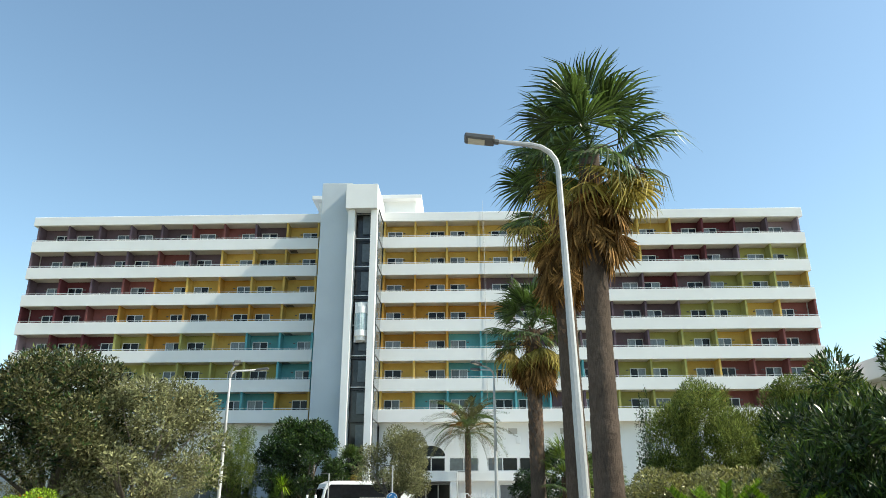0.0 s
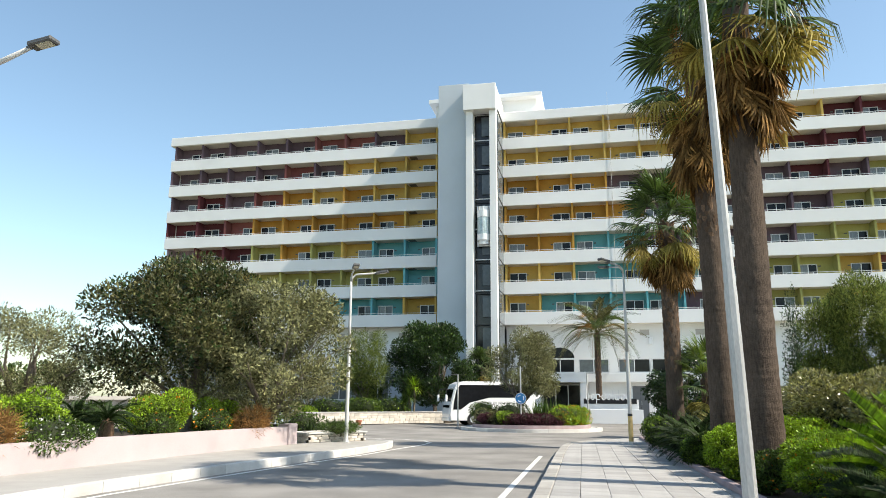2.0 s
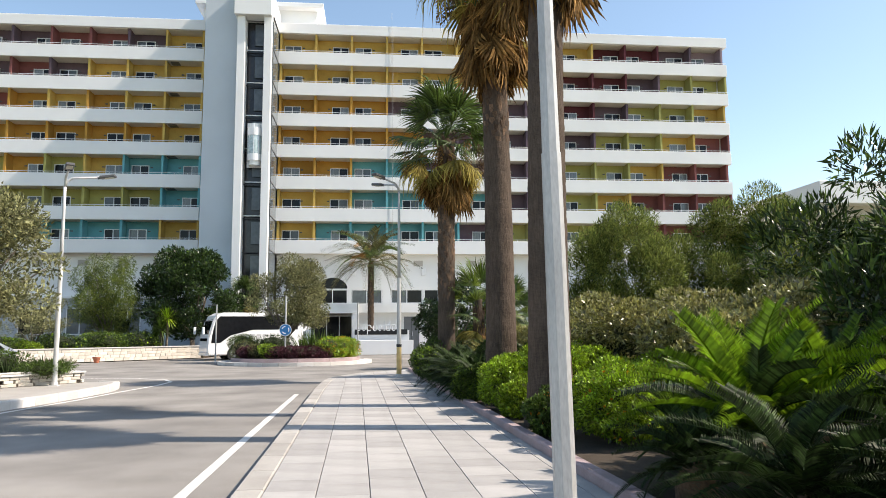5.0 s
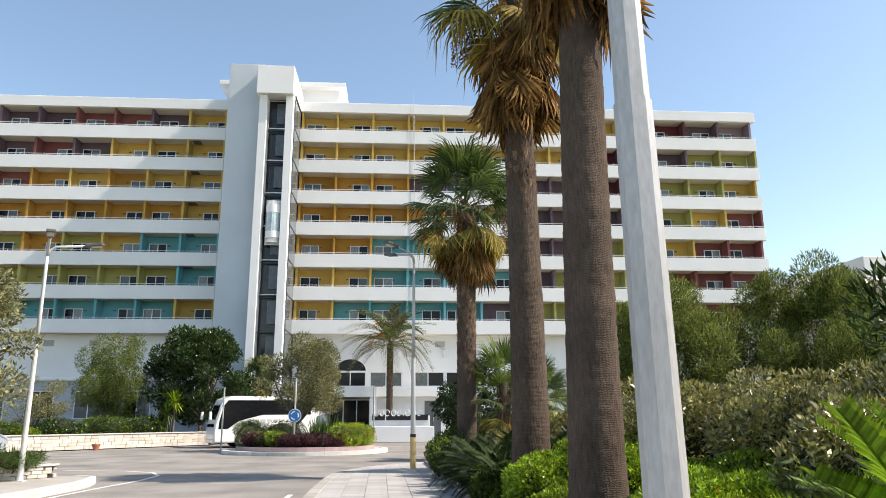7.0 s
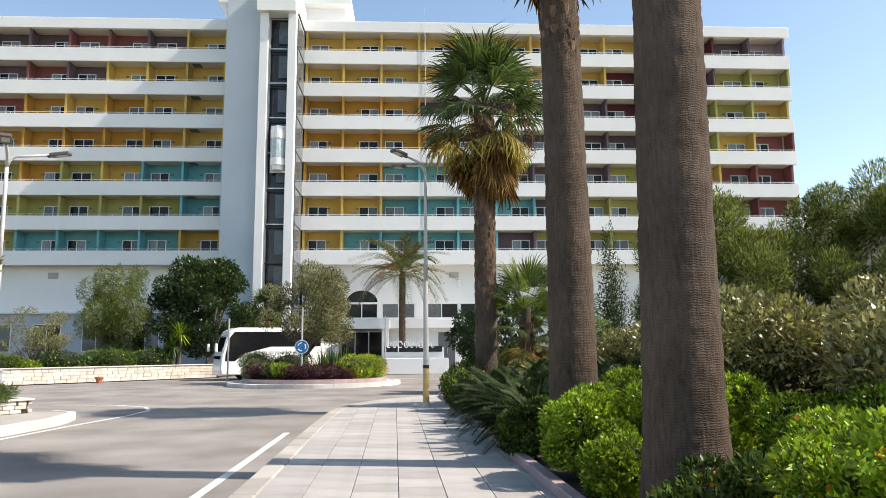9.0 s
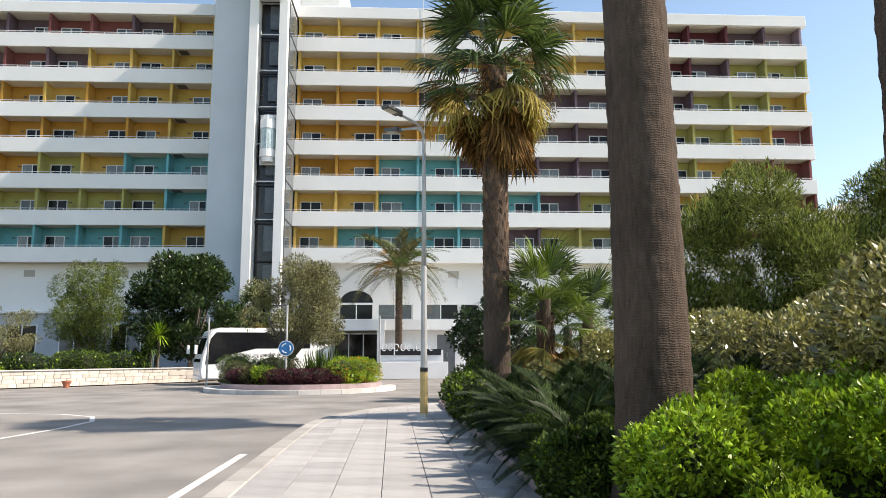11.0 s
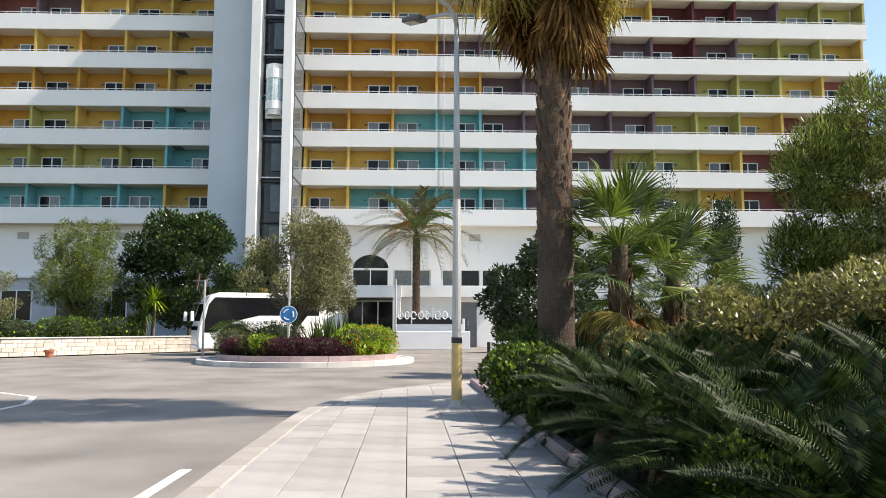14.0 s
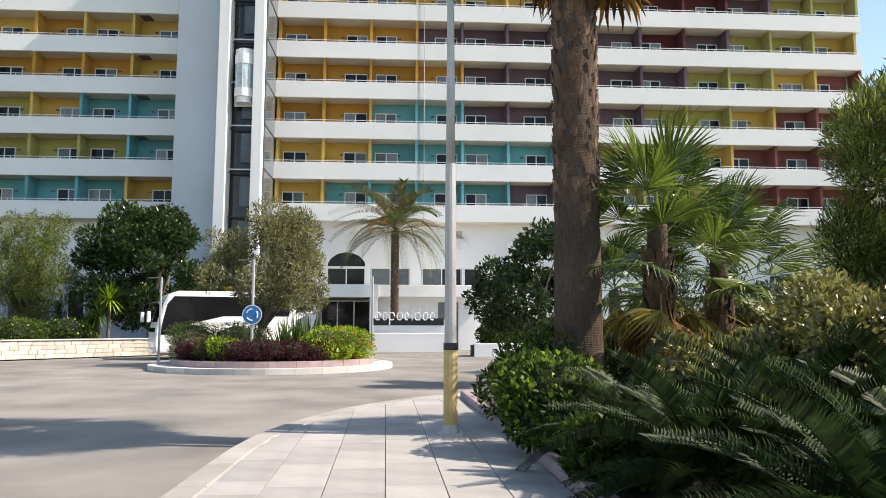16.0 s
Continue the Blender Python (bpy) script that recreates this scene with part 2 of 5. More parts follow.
def box(bm, x0, x1, y0, y1, z0, z1, bevel=0.0):
    made = bmesh.ops.create_cube(bm, size=1.0, matrix=Matrix.Translation(((x0 + x1) / 2, (y0 + y1) / 2, (z0 + z1) / 2)) @ Matrix.Diagonal((x1 - x0, y1 - y0, z1 - z0, 1)))
    if bevel:
        edges = list({e for v in made["verts"] for e in v.link_edges})
        bmesh.ops.bevel(bm, geom=edges, offset=bevel, segments=1, affect="EDGES")
    return bm


def boxed(*dims, bevel=0.0):
    return box(bmesh.new(), *dims, bevel=bevel)


def tube(bm, path, radii, sides=8, cap=True):
    """A round or many-sided bar along points, with a radius at each."""
    rings = []
    pts = [Vector(p) for p in path]
    for i, p in enumerate(pts):
        along = (pts[min(i + 1, len(pts) - 1)] - pts[max(i - 1, 0)]).normalized()
        side = along.cross(Vector((0.0, 1.0, 0.001)) if abs(along.y) < 0.9 else Vector((1, 0, 0))).normalized()
        up = side.cross(along)
        rings.append([bm.verts.new(p + radii[i] * (math.cos(a) * side + math.sin(a) * up)) for a in (2 * math.pi * (k + 0.5) / sides for k in range(sides))])
    for a, b in zip(rings, rings[1:]):
        for k in range(sides):
            bm.faces.new((a[k], a[(k + 1) % sides], b[(k + 1) % sides], b[k]))
    if cap:
        bm.faces.new(list(reversed(rings[0])))
        bm.faces.new(rings[-1])
    return bm


def smooth(me):
    for p in me.polygons:
        p.use_smooth = True
    return me


def prism(bm, outline, z0, z1):
    """An upright solid over an outline of (x, y); z0 and z1 are heights or functions of (x, y)."""
    low = z0 if callable(z0) else lambda x, y: z0
    high = z1 if callable(z1) else lambda x, y: z1
    a = [bm.verts.new((x, y, low(x, y))) for x, y in outline]
    b = [bm.verts.new((x, y, high(x, y))) for x, y in outline]
    for i in range(len(outline)):
        j = (i + 1) % len(outline)
        bm.faces.new((a[i], a[j], b[j], b[i]))
    bmesh.ops.triangulate(bm, faces=[bm.faces.new(b)])
    bmesh.ops.triangulate(bm, faces=[bm.faces.new(list(reversed(a)))])
    return bm


def quads(name, verts, faces, material):
    me = bpy.data.meshes.new(name)
    me.from_pydata([tuple(v) for v in verts], [], [tuple(f) for f in faces])
    me.materials.append(material)
    return me


# ---- ground ----
def G(y):
    """Height of the pavement's top: the place falls gently towards the hotel."""
    y = max(-10.0, min(78.0, y))
    return -0.05 - 0.0065 * (y - 37.0)


def strip(name, xs, ys, drop, material, kind="structure", label="", category=""):
    verts = [(x, y, G(y) - drop) for y in ys for x in xs]
    n = len(xs)
    faces = [(j * n + i, j * n + i + 1, (j + 1) * n + i + 1, (j + 1) * n + i) for j in range(len(ys) - 1) for i in range(n - 1)]
    ob = new(name, quads(name, verts, faces, material))
    return tagged(ob, label, category, kind=kind)


strip("ground", [-900, -120, -60, -20, 20, 60, 120, 900], [-900, -100, -10, 10, 36.1, 60, 78, 120, 300, 1800], 0.24, EARTH, label="dry sloping ground that runs to the horizon", category="ground")
strip("road", [-34, -20, -8, 0, 16], [-30, -10, 5, 20, 36.1, 50, 64, 77], 0.19, ASPHALT, label="worn pale grey asphalt road and forecourt", category="road")


def left_edge(y):
    pts = [(-30, -1.6), (0, -2.17), (32.5, -2.83), (36.0, -2.83), (37.3, -2.72), (38.6, -2.42), (39.7, -2.02), (40.7, -1.5), (41.6, -0.85), (42.3, -0.15), (42.8, 0.6), (43.2, 1.6)]
    return float(np.interp(y, [p[0] for p in pts], [p[1] for p in pts]))


def right_edge(y):
    return 1.50 - 0.031 * y


def slab_of(name, rows, top, low, material, label, category):
    """A raised slab between two edges given as rows of (y, x_left, x_right)."""
    bm = bmesh.new()
    cols = [[bm.verts.new((x, y, G(y) + dz)) for x, dz in ((xl, low), (xl, top), (xr, top), (xr, low))] for y, xl, xr in rows]
    for a, b in zip(cols, cols[1:]):
        for k in range(3):
            bm.faces.new((a[k], b[k], b[k + 1], a[k + 1]))
    bm.faces.new(cols[0])
    bm.faces.new(list(reversed(cols[-1])))
    bmesh.ops.recalc_face_normals(bm, faces=bm.faces[:])
    return tagged(new(name, as_mesh(name, bm, material)), label, category, kind="structure")


SAND_END = 14.9
slab_of("pavement_apron", [(y, left_edge(y) + 0.285, right_edge(y) - 0.0) for y in (-30, -10, 0, 7, SAND_END)], 0.0, -0.21, CONCRETE, "pale concrete pavement before the paving begins", "pavement")
pavement = slab_of("pavement", [(y, left_edge(y) + 0.285, max(left_edge(y) + 0.32, right_edge(y))) for y in (SAND_END, 20, 26, 32.5, 36.0, 37.3, 38.6, 39.7, 40.7, 41.6, 42.2)], -0.012, -0.21, JOINT, "pale paved footpath with dark joints", "pavement")
slab_of("planting_bed", [(y, max(right_edge(y), left_edge(y)) + 0.17, 22) for y in (-10, 5, 14, 24, 34, 39.3, 41.6, 42.4, 42.8, 43.2)], 0.03, -0.27, SOIL, "dark soil of the planting bed", "planting bed")
slab_of("left_pavement", [(-30, -13.4, -11.05), (5, -13.4, -11.05), (21, -13.2, -10.76), (25, -13.1, -10.36), (28, -12.8, -9.96), (32.3, -12.4, -9.36), (33.9, -12.2, -9.25), (34.8, -11.5, -9.21), (36.3, -11.3, -9.36), (37.0, -11.1, -9.72)], 0.0, -0.21, CONCRETE, "pale concrete pavement by the planter wall", "pavement")


def kerb_run(name, pts, width, top, low, material, label, length=0.98):
    """A row of kerb stones along a line of (x, y), each a stone of its own."""
    run = thing(name, (0, 0, 0), label, "kerb", kind="structure")
    line = [Vector(p) for p in pts]
    gone = [0.0]
    for a, b in zip(line, line[1:]):
        gone.append(gone[-1] + (b - a).length)
    count = max(1, round(gone[-1] / length))

    def point(d):
        return Vector((float(np.interp(d, gone, [p.x for p in line])), float(np.interp(d, gone, [p.y for p in line]))))
    for i in range(count):
        a, b = point(gone[-1] * i / count + 0.004), point(gone[-1] * (i + 1) / count - 0.004)
        side = (b - a).normalized()
        side = Vector((side.y, -side.x)) * width
        bm = bmesh.new()
        prism(bm, [tuple(a), tuple(b), tuple(b + side), tuple(a + side)], lambda x, y: G(y) + low, lambda x, y: G(y) + top)
        bmesh.ops.recalc_face_normals(bm, faces=bm.faces[:])
        bmesh.ops.bevel(bm, geom=[e for e in bm.edges if all(v.co.z > G(v.co.y) + top - 0.01 for v in e.verts) and len(e.link_faces) == 2 and abs(e.calc_face_angle(0)) > 0.5], offset=0.018, segments=1, affect="EDGES")
        part("kerb_stone", bm, material, run)
    return run


kerb_run("kerb_path", [(left_edge(y), y) for y in list(np.linspace(-6, 32.5, 12)) + [36.0, 37.3, 38.6, 39.7, 40.7, 41.6, 42.3, 42.8, 43.2]], 0.28, 0.004, -0.24, KERB_PATH, "pale kerb between road and footpath")
kerb_run("kerb_bed", [(right_edge(y), y) for y in np.linspace(4, 41.9, 12)], 0.16, 0.11, -0.1, KERB_PINK, "mauve-painted kerb of the planting bed")
kerb_run("kerb_left", [(-10.1, 37.2), (-9.55, 37.0), (-9.2, 36.3), (-9.05, 34.8), (-9.2, 32.3), (-9.8, 28), (-10.2, 25), (-10.6, 21), (-10.9, 5), (-10.9, -6)], 0.17, 0.02, -0.26, KERB, "pale worn kerb along the far side")


def painted_line(name, pts, width, label):
    line = [Vector(p) for p in pts]
    verts, faces = [], []
    for i, p in enumerate(line):
        d = (line[min(i + 1, len(line) - 1)] - line[max(i - 1, 0)]).normalized()
        s = Vector((d.y, -d.x)) * width / 2
        for q in (p - s, p + s):
            verts.append((q.x, q.y, G(q.y) - 0.186))
    faces = [(2 * i, 2 * i + 1, 2 * i + 3, 2 * i + 2) for i in range(len(line) - 1)]
    tagged(new(name, quads(name, verts, faces, LINE)), label, "road marking", kind="structure")


painted_line("edge_line", [(-2.95, 4), (-3.18, 16), (-3.28, 24), (-3.36, 33.0)], 0.13, "white painted line along the road's edge")
painted_line("edge_line_far", [(-10.6, 4), (-10.3, 21), (-9.9, 25), (-9.5, 28), (-8.95, 32.2), (-8.75, 35), (-8.45, 37.6), (-8.5, 39.4), (-9.1, 40.8), (-10.4, 41.8), (-12.7, 42.2)], 0.13, "white painted line bending round the junction")


# ---- hotel ----
FRONT, BACK = 80.0, 81.65
TOP1, RISE, PARAPET = 30.21, 3.08, 1.83
LX0, LX1, RX0, RX1 = -48.95, -17.4, -10.25, 34.75
LEFT_ROWS = ["PPPPPMMPY", "PPPPMPYYY", "PDPMOYOYY", "DDMOOOOOY", "LDDGOGYBB", "LDYGGGGGB", "DLYGBBBBY"]
RIGHT_ROWS = ["YYYYYYYYYDDPL", "YYYYYYYYDDPGG", "OOOPPPPPDPGGY", "OOOOPPPPPGGYM", "OOBBPPPPGGYMM", "YYBBBBPGGYMMM", "YBBBBPGGGYMMM"]

hotel = thing("hotel", (0, 82, -0.88), "long white seven-storey hotel with plum, ochre, olive and teal balcony recesses", "hotel")
hotel_inverse = Matrix.Translation((0, -82, 1))


def hpart(name, bm, material, label="", parent=None):
    ob = part(name, bm, material, parent or hotel, label)
    if not parent:
        ob.matrix_parent_inverse = hotel_inverse
    return ob


# storeys: slabs, parapets, rails, fins, coloured back walls and glazed doors
glazing = {}


def window_meshes(width, height, leaves, key):
    if key in glazing:
        return glazing[key]
    frame_bm = bmesh.new()
    bar = 0.07
    for x0, x1, z0, z1 in ((0, bar, 0, height), (width - bar, width, 0, height), (bar, width - bar, 0, bar), (bar, width - bar, height - bar, height)):
        box(frame_bm, x0, x1, -0.06, 0.03, z0, z1)
    for k in range(1, leaves):
        box(frame_bm, width * k / leaves - 0.04, width * k / leaves + 0.04, -0.05, 0.025, bar, height - bar)
    pane = boxed(bar / 2, width / leaves - bar / 2, -0.012, 0.0, bar, height - bar)
    glazing[key] = (as_mesh("window_frame", frame_bm, ALU), [as_mesh("pane", pane.copy() if k < 2 else pane, m) for k, m in enumerate((GLASS_DARK, CURTAIN, GLASS_GREY))])
    return glazing[key]


rng = random.Random(5)


def put_window(x, y, z, width, height, leaves=2, curtain=0.35, name="window", label=""):
    frame_me, panes = window_meshes(width, height, leaves, (width, height, leaves))
    win = hpart(name, frame_me, None, label)
    win.location = (x, y, z)
    for k in range(leaves):
        pick = 1 if rng.random() < curtain else (2 if rng.random() < 0.35 else 0)
        pane = part("pane", panes[pick], None, win)
        pane.location = (width * k / leaves, 0.004 * k, 0)
    return win


def wing(x0, x1, rows, first_left):
    bays = len(rows[0])
    w = (x1 - x0) / bays
    fin_me, wall_me = {}, {}
    for key, m in TONES.items():
        fin_me[key] = as_mesh("fin", boxed(-0.1, 0.1, FRONT + 0.16, BACK, 0, 2.83), m)
        wall_me[key] = as_mesh("recess_wall", boxed(0.1, w - 0.1, BACK - 0.12, BACK, 0, 2.83), m)
    vent_me = as_mesh("soffit_vent", boxed(0, 0.75, FRONT + 0.35, FRONT + 1.25, 0, 0.06), LAMPDARK)
    for r, row in enumerate(rows):
        top = TOP1 - RISE * r
        over = 0.32
        hpart("parapet", boxed(x0 - over, x1 + over if x1 > 0 else x1, FRONT, FRONT + 0.15, top - RISE, top - PARAPET, bevel=0.015), WHITE)
        hpart("balcony_slab", boxed(x0 - over, x1 + over if x1 > 0 else x1, FRONT + 0.15, BACK, top - RISE, top - RISE + 0.25), SOFFIT)
        rail_bm = boxed(x0 - over, x1 + (over if x1 > 0 else 0), FRONT + 0.045, FRONT + 0.085, top - PARAPET + 0.13, top - PARAPET + 0.17)
        for k in range(bays * 3 + 1):
            xx = x0 + (x1 - x0) * k / (bays * 3)
            box(rail_bm, xx - 0.015, xx + 0.015, FRONT + 0.05, FRONT + 0.08, top - PARAPET - 0.004, top - PARAPET + 0.14)
        hpart("balcony_rail", rail_bm, ALU, "thin white metal handrail")
        for b, key in enumerate(row):
            xa = x0 + w * b
            wall = hpart("recess_wall", wall_me[key], None)
            wall.location = (xa, 0, top - RISE + 0.25)
            fin = hpart("fin", fin_me[key if b == 0 or x1 < 0 else row[b - 1]], None)
            fin.location = (xa + ((-0.2 if r % 2 and x1 < 0 else 0.1) if b == 0 else 0), 0, top - RISE + 0.25)
            if b == bays - 1:
                fin = hpart("fin", fin_me[key], None)
                fin.location = (x1 + (0.2 if r % 2 and x1 > 0 else -0.1), 0, top - RISE + 0.25)
            at_left = (b % 2 == 0) == first_left
            narrow = 1.62 if rng.random() < 0.6 else 1.75
            put_window(xa + (0.32 if at_left else w - 0.3 - narrow), BACK - 0.13, top - RISE + 0.26, narrow, 2.12, 2, 0.25, "balcony_door")
            if x1 < 0 and b == bays - 1 and 0 < r < 6:
                vent = hpart("soffit_vent", vent_me, None, "dark air vent under the balcony")
                vent.location = (xa + 0.35, 0, top - 0.07)
            lamp = hpart("wall_lamp", boxed(-0.11, 0.11, BACK - 0.22, BACK - 0.12, 0, 0.1), LAMPDARK, "small dark wall lamp")
            lamp.location = (xa + w * 0.62 if at_left else xa + w * 0.36, 0, top - 0.95)


wing(LX0, LX1, LEFT_ROWS, False)
wing(RX0, RX1, RIGHT_ROWS, True)
hpart("main_wall", boxed(LX0 - 0.1, RX1 + 0.1, BACK, 93.0, 8.4, TOP1 + 0.3), WHITE)
hpart("roof", boxed(LX0 - 0.5, RX1 + 0.4, FRONT - 0.05, 93.4, TOP1, TOP1 + 1.02, bevel=0.03), WHITE, "white roof parapet band")
hpart("soffit_strip", boxed(LX0, LX1, FRONT + 0.2, BACK, TOP1 - 0.03, TOP1 - 0.004), SOFFIT)
hpart("soffit_strip", boxed(RX0, RX1, FRONT + 0.2, BACK, TOP1 - 0.03, TOP1 - 0.004), SOFFIT)
hpart("roof_house", boxed(-18.0, -6.9, 82.0, 90, TOP1 + 1.02, 33.4), WHITE, "white rooftop machine room")
hpart("roof_house_slab", boxed(-18.6, -6.2, 81.0, 91, 33.4, 33.85, bevel=0.03), WHITE)
hpart("roof_vent", boxed(28.6, 31.4, 84, 86, TOP1 + 1.02, TOP1 + 1.65), WHITE)
hpart("roof_vent_cap", boxed(28.2, 31.8, 83.7, 86.3, TOP1 + 1.65, TOP1 + 1.85), WHITE)
mast = bmesh.new()
tube(mast, [(0.6, 79.9, 27.5), (0.6, 79.9, 32.6)], [0.014, 0.01], 6)
hpart("lightning_rod", mast, GALV)
hpart("drain_pipe", tube(bmesh.new(), [(0.7, 79.93, 8.7), (0.7, 79.93, 30.0)], [0.02, 0.02], 6), GALV)

# lift tower
hpart("tower_slab", boxed(-16.55, -13.35, 76.7, 84.5, -1, 33.4, bevel=0.02), TOWER, "plain pale grey tower wall")
hpart("tower_core", boxed(-13.35, -10.45, 77.2, 84.5, -1, 30.0), SHAFT)
hpart("tower_pier", boxed(-13.5, -12.8, 75.75, 77.2, -1, 29.9, bevel=0.02), WHITE)
hpart("tower_pier", boxed(-11.12, -10.45, 75.75, 76.5, -1, 29.9, bevel=0.02), WHITE)
hpart("tower_cap", boxed(-13.72, -10.42, 75.3, 84.5, 29.9, 32.62, bevel=0.02), WHITE, "projecting white cap above the lift shaft")
hpart("tower_side_glass", boxed(-10.42, -10.34, 76.5, 80.0, -1, 29.7), GLASS_GREY, "dark glazed strip beside the tower")
for k in range(10):
    z = TOP1 - RISE * k
    hpart("tower_side_bar", boxed(-10.44, -10.3, 76.5, 80.0, z - 0.1, z), LAMPDARK)
    if k < 8:
        hpart("shaft_panel", boxed(-12.1, -11.15, 77.02, 77.19, z - 2.6, z - 0.55, bevel=0.02), GLASS_GREY, "grey glass panel in the shaft")
        hpart("shaft_bar", boxed(-12.8, -11.12, 76.75, 76.85, z - 0.34, z - 0.25), BLACK)
    if k < 7:
        hpart("shaft_bar", boxed(-12.8, -11.12, 76.75, 76.85, z - 0.1, z - 0.02), ALU)
lift = thing("lift_car", (-11.82, 76.35, 16.37), "white and glass panoramic lift car in the dark shaft", "lift")


def half_round(bm, radius, z0, z1, steps=12):
    pts = [(radius * math.cos(a), -radius * math.sin(a)) for a in (math.pi * k / steps for k in range(steps + 1))]
    return prism(bm, pts + [(-radius, 0.3), (radius, 0.3)], z0, z1)


part("base", half_round(half_round(bmesh.new(), 0.52, -0.1, 0.3), 0.66, 0.3, 0.9), BUSWHITE, lift)
part("glass", half_round(bmesh.new(), 0.62, 0.9, 2.6), mat("lift_glass", (0.42, 0.52, 0.53), 0.08, 0.2, 1.5, 6, 0.0, spec=0.7), lift, "pale green curved glass")
part("roof", half_round(half_round(bmesh.new(), 0.66, 2.6, 3.3), 0.5, 3.3, 3.7), BUSWHITE, lift)
for sx in (-0.42, 0.0, 0.42):
    part("mullion", boxed(sx - 0.02, sx + 0.02, -math.sqrt(max(0.0, 0.64 ** 2 - sx ** 2)) - 0.01, -math.sqrt(max(0.0, 0.64 ** 2 - sx ** 2)) + 0.03, 0.9, 2.6), ALU, lift)
part("backboard", boxed(-0.72, 0.72, 0.3, 0.36, -0.2, 3.9), ALU, lift)

# ground storey
WALL = 81.2
for x0, x1 in ((LX0, -17.4), (-10.3, -6.55), (-3.5, -3.22), (-0.28, 0.6), (3.62, 3.75), (5.2, 6.0), (12.0, RX1)):
    hpart("lower_wall", boxed(x0, x1, WALL, 92.5, -2.2, 8.73), WHITE)
for x0, x1, z0, z1 in ((-6.55, -3.5, -2.2, 3.98), (-3.22, 6.0, -2.2, 3.98), (-3.22, -0.28, 5.3, 8.73), (0.6, 3.62, 5.3, 8.73), (3.75, 5.2, 5.3, 8.73), (6.0, 12.0, -2.2, 3.98), (6.0, 12.0, 5.3, 8.73)):
    hpart("lower_wall", boxed(x0, x1, WALL + 0.003, 82.0, z0, z1), WHITE)
arch = bmesh.new()
arch_x, arch_r, arch_z = -5.02, 1.42, 5.36
steps = 18
outer = [(-6.55, arch_z), (-6.55, 8.73), (-3.5, 8.73), (-3.5, arch_z)]
curve = [(arch_x + arch_r * math.cos(math.pi * k / steps), arch_z + 1.1 * math.sin(math.pi * k / steps)) for k in range(steps + 1)]
for k in range(steps):
    (xa, za), (xb, zb) = curve[k], curve[k + 1]
    for quad in (((xa, WALL, za), (xa, WALL, 8.73), (xb, WALL, 8.73), (xb, WALL, zb)), ((xa, WALL, za), (xb, WALL, zb), (xb, WALL + 0.5, zb), (xa, WALL + 0.5, za))):
        arch.faces.new([arch.verts.new(q) for q in quad])
for xa, xb in ((-6.55, arch_x - arch_r), (arch_x + arch_r, -3.5)):
    box(arch, xa, xb, WALL, WALL + 0.5, 3.98, 8.73)
hpart("arch_wall", arch, WHITE)
hpart("arch_glass", boxed(-6.5, -3.5, WALL + 0.35, WALL + 0.4, 5.36, 6.6), GLASS_DARK, "dark arched fanlight")
hpart("arch_transom", boxed(-6.44, -3.6, WALL + 0.02, WALL + 0.2, 5.28, 5.4), ALU)
for x, width, leaves in ((-6.44, 2.84, 2), (-3.2, 2.9, 2), (0.62, 2.98, 2), (3.78, 1.4, 1), (6.1, 2.9, 2), (9.05, 2.9, 2)):
    put_window(x, WALL + 0.2, 3.98, width, 1.32, leaves, 0.08, "lobby_window", "white-framed lobby window")
hpart("dim_interior", boxed(-6.6, 12.0, 81.9, 82.0, 3.9, 6.6), BLACK)
for x in (-7.7, -3.0, -0.6, 0.75, 3.7, 7.2, 10.5):
    hpart("wall_light", boxed(x - 0.22, x + 0.22, WALL - 0.28, WALL, 6.62, 7.35, bevel=0.05), WHITE_CLEAN, "white box wall light")
for x in (-21.2, -24.4, -1.0, 3.2, 8.4, -28.0, -32.0):
    hpart("wall_vent", boxed(x - 0.45, x + 0.45, WALL - 0.02, WALL + 0.01, 7.55, 8.1), mat("vent_grille", (0.42, 0.40, 0.37), 0.7, 0.1, 6, 60, 0.3, stretch=(1, 1, 20)))
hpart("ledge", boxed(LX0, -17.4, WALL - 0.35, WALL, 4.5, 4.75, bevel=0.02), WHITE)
# blue-grey sheet over the white wall: shade below the ledge, as colour
hpart("shade_wall", boxed(LX0, -17.4, WALL - 0.04, WALL - 0.004, -2.0, 4.5), mat("shaded_white_render", (0.42, 0.46, 0.50), 0.9, 0.08, 0.8, 30, 0.1))
for k in range(7):
    x = -46 + 4.2 * k
    put_window(x, WALL - 0.05, 1.2, 2.4, 2.4, 2, 0.2, "ground_window", "white-framed ground-floor window")

# entrance canopy and doors
hpart("canopy", boxed(-7.0, 5.2, 76.0, WALL, 2.95, 3.74, bevel=0.02), WHITE_CLEAN, "white flat canopy over the entrance")
hpart("canopy_front", boxed(-7.05, -2.4, 75.2, 76.0, 2.9, 3.74, bevel=0.02), WHITE_CLEAN)
for x0, x1 in ((-7.0, -6.55), (-3.0, -2.45)):
    hpart("porch_pier", boxed(x0, x1, 75.3, 75.9, -1.2, 2.9, bevel=0.02), WHITE_CLEAN)
hpart("entrance_wall", boxed(-2.45, 1.62, 77.0, 77.3, -1.2, 2.95), WHITE_CLEAN)
hpart("entrance_wall", boxed(3.02, 5.2, 77.0, 77.3, -1.2, 2.95), WHITE_CLEAN)
hpart("entrance_wall", boxed(1.62, 3.02, 77.0, 77.3, 2.62, 2.95), WHITE_CLEAN)
service_door = hpart("service_door", boxed(1.62, 3.02, 77.1, 77.16, -1.0, 2.62), DOORGREY, "grey double service door")
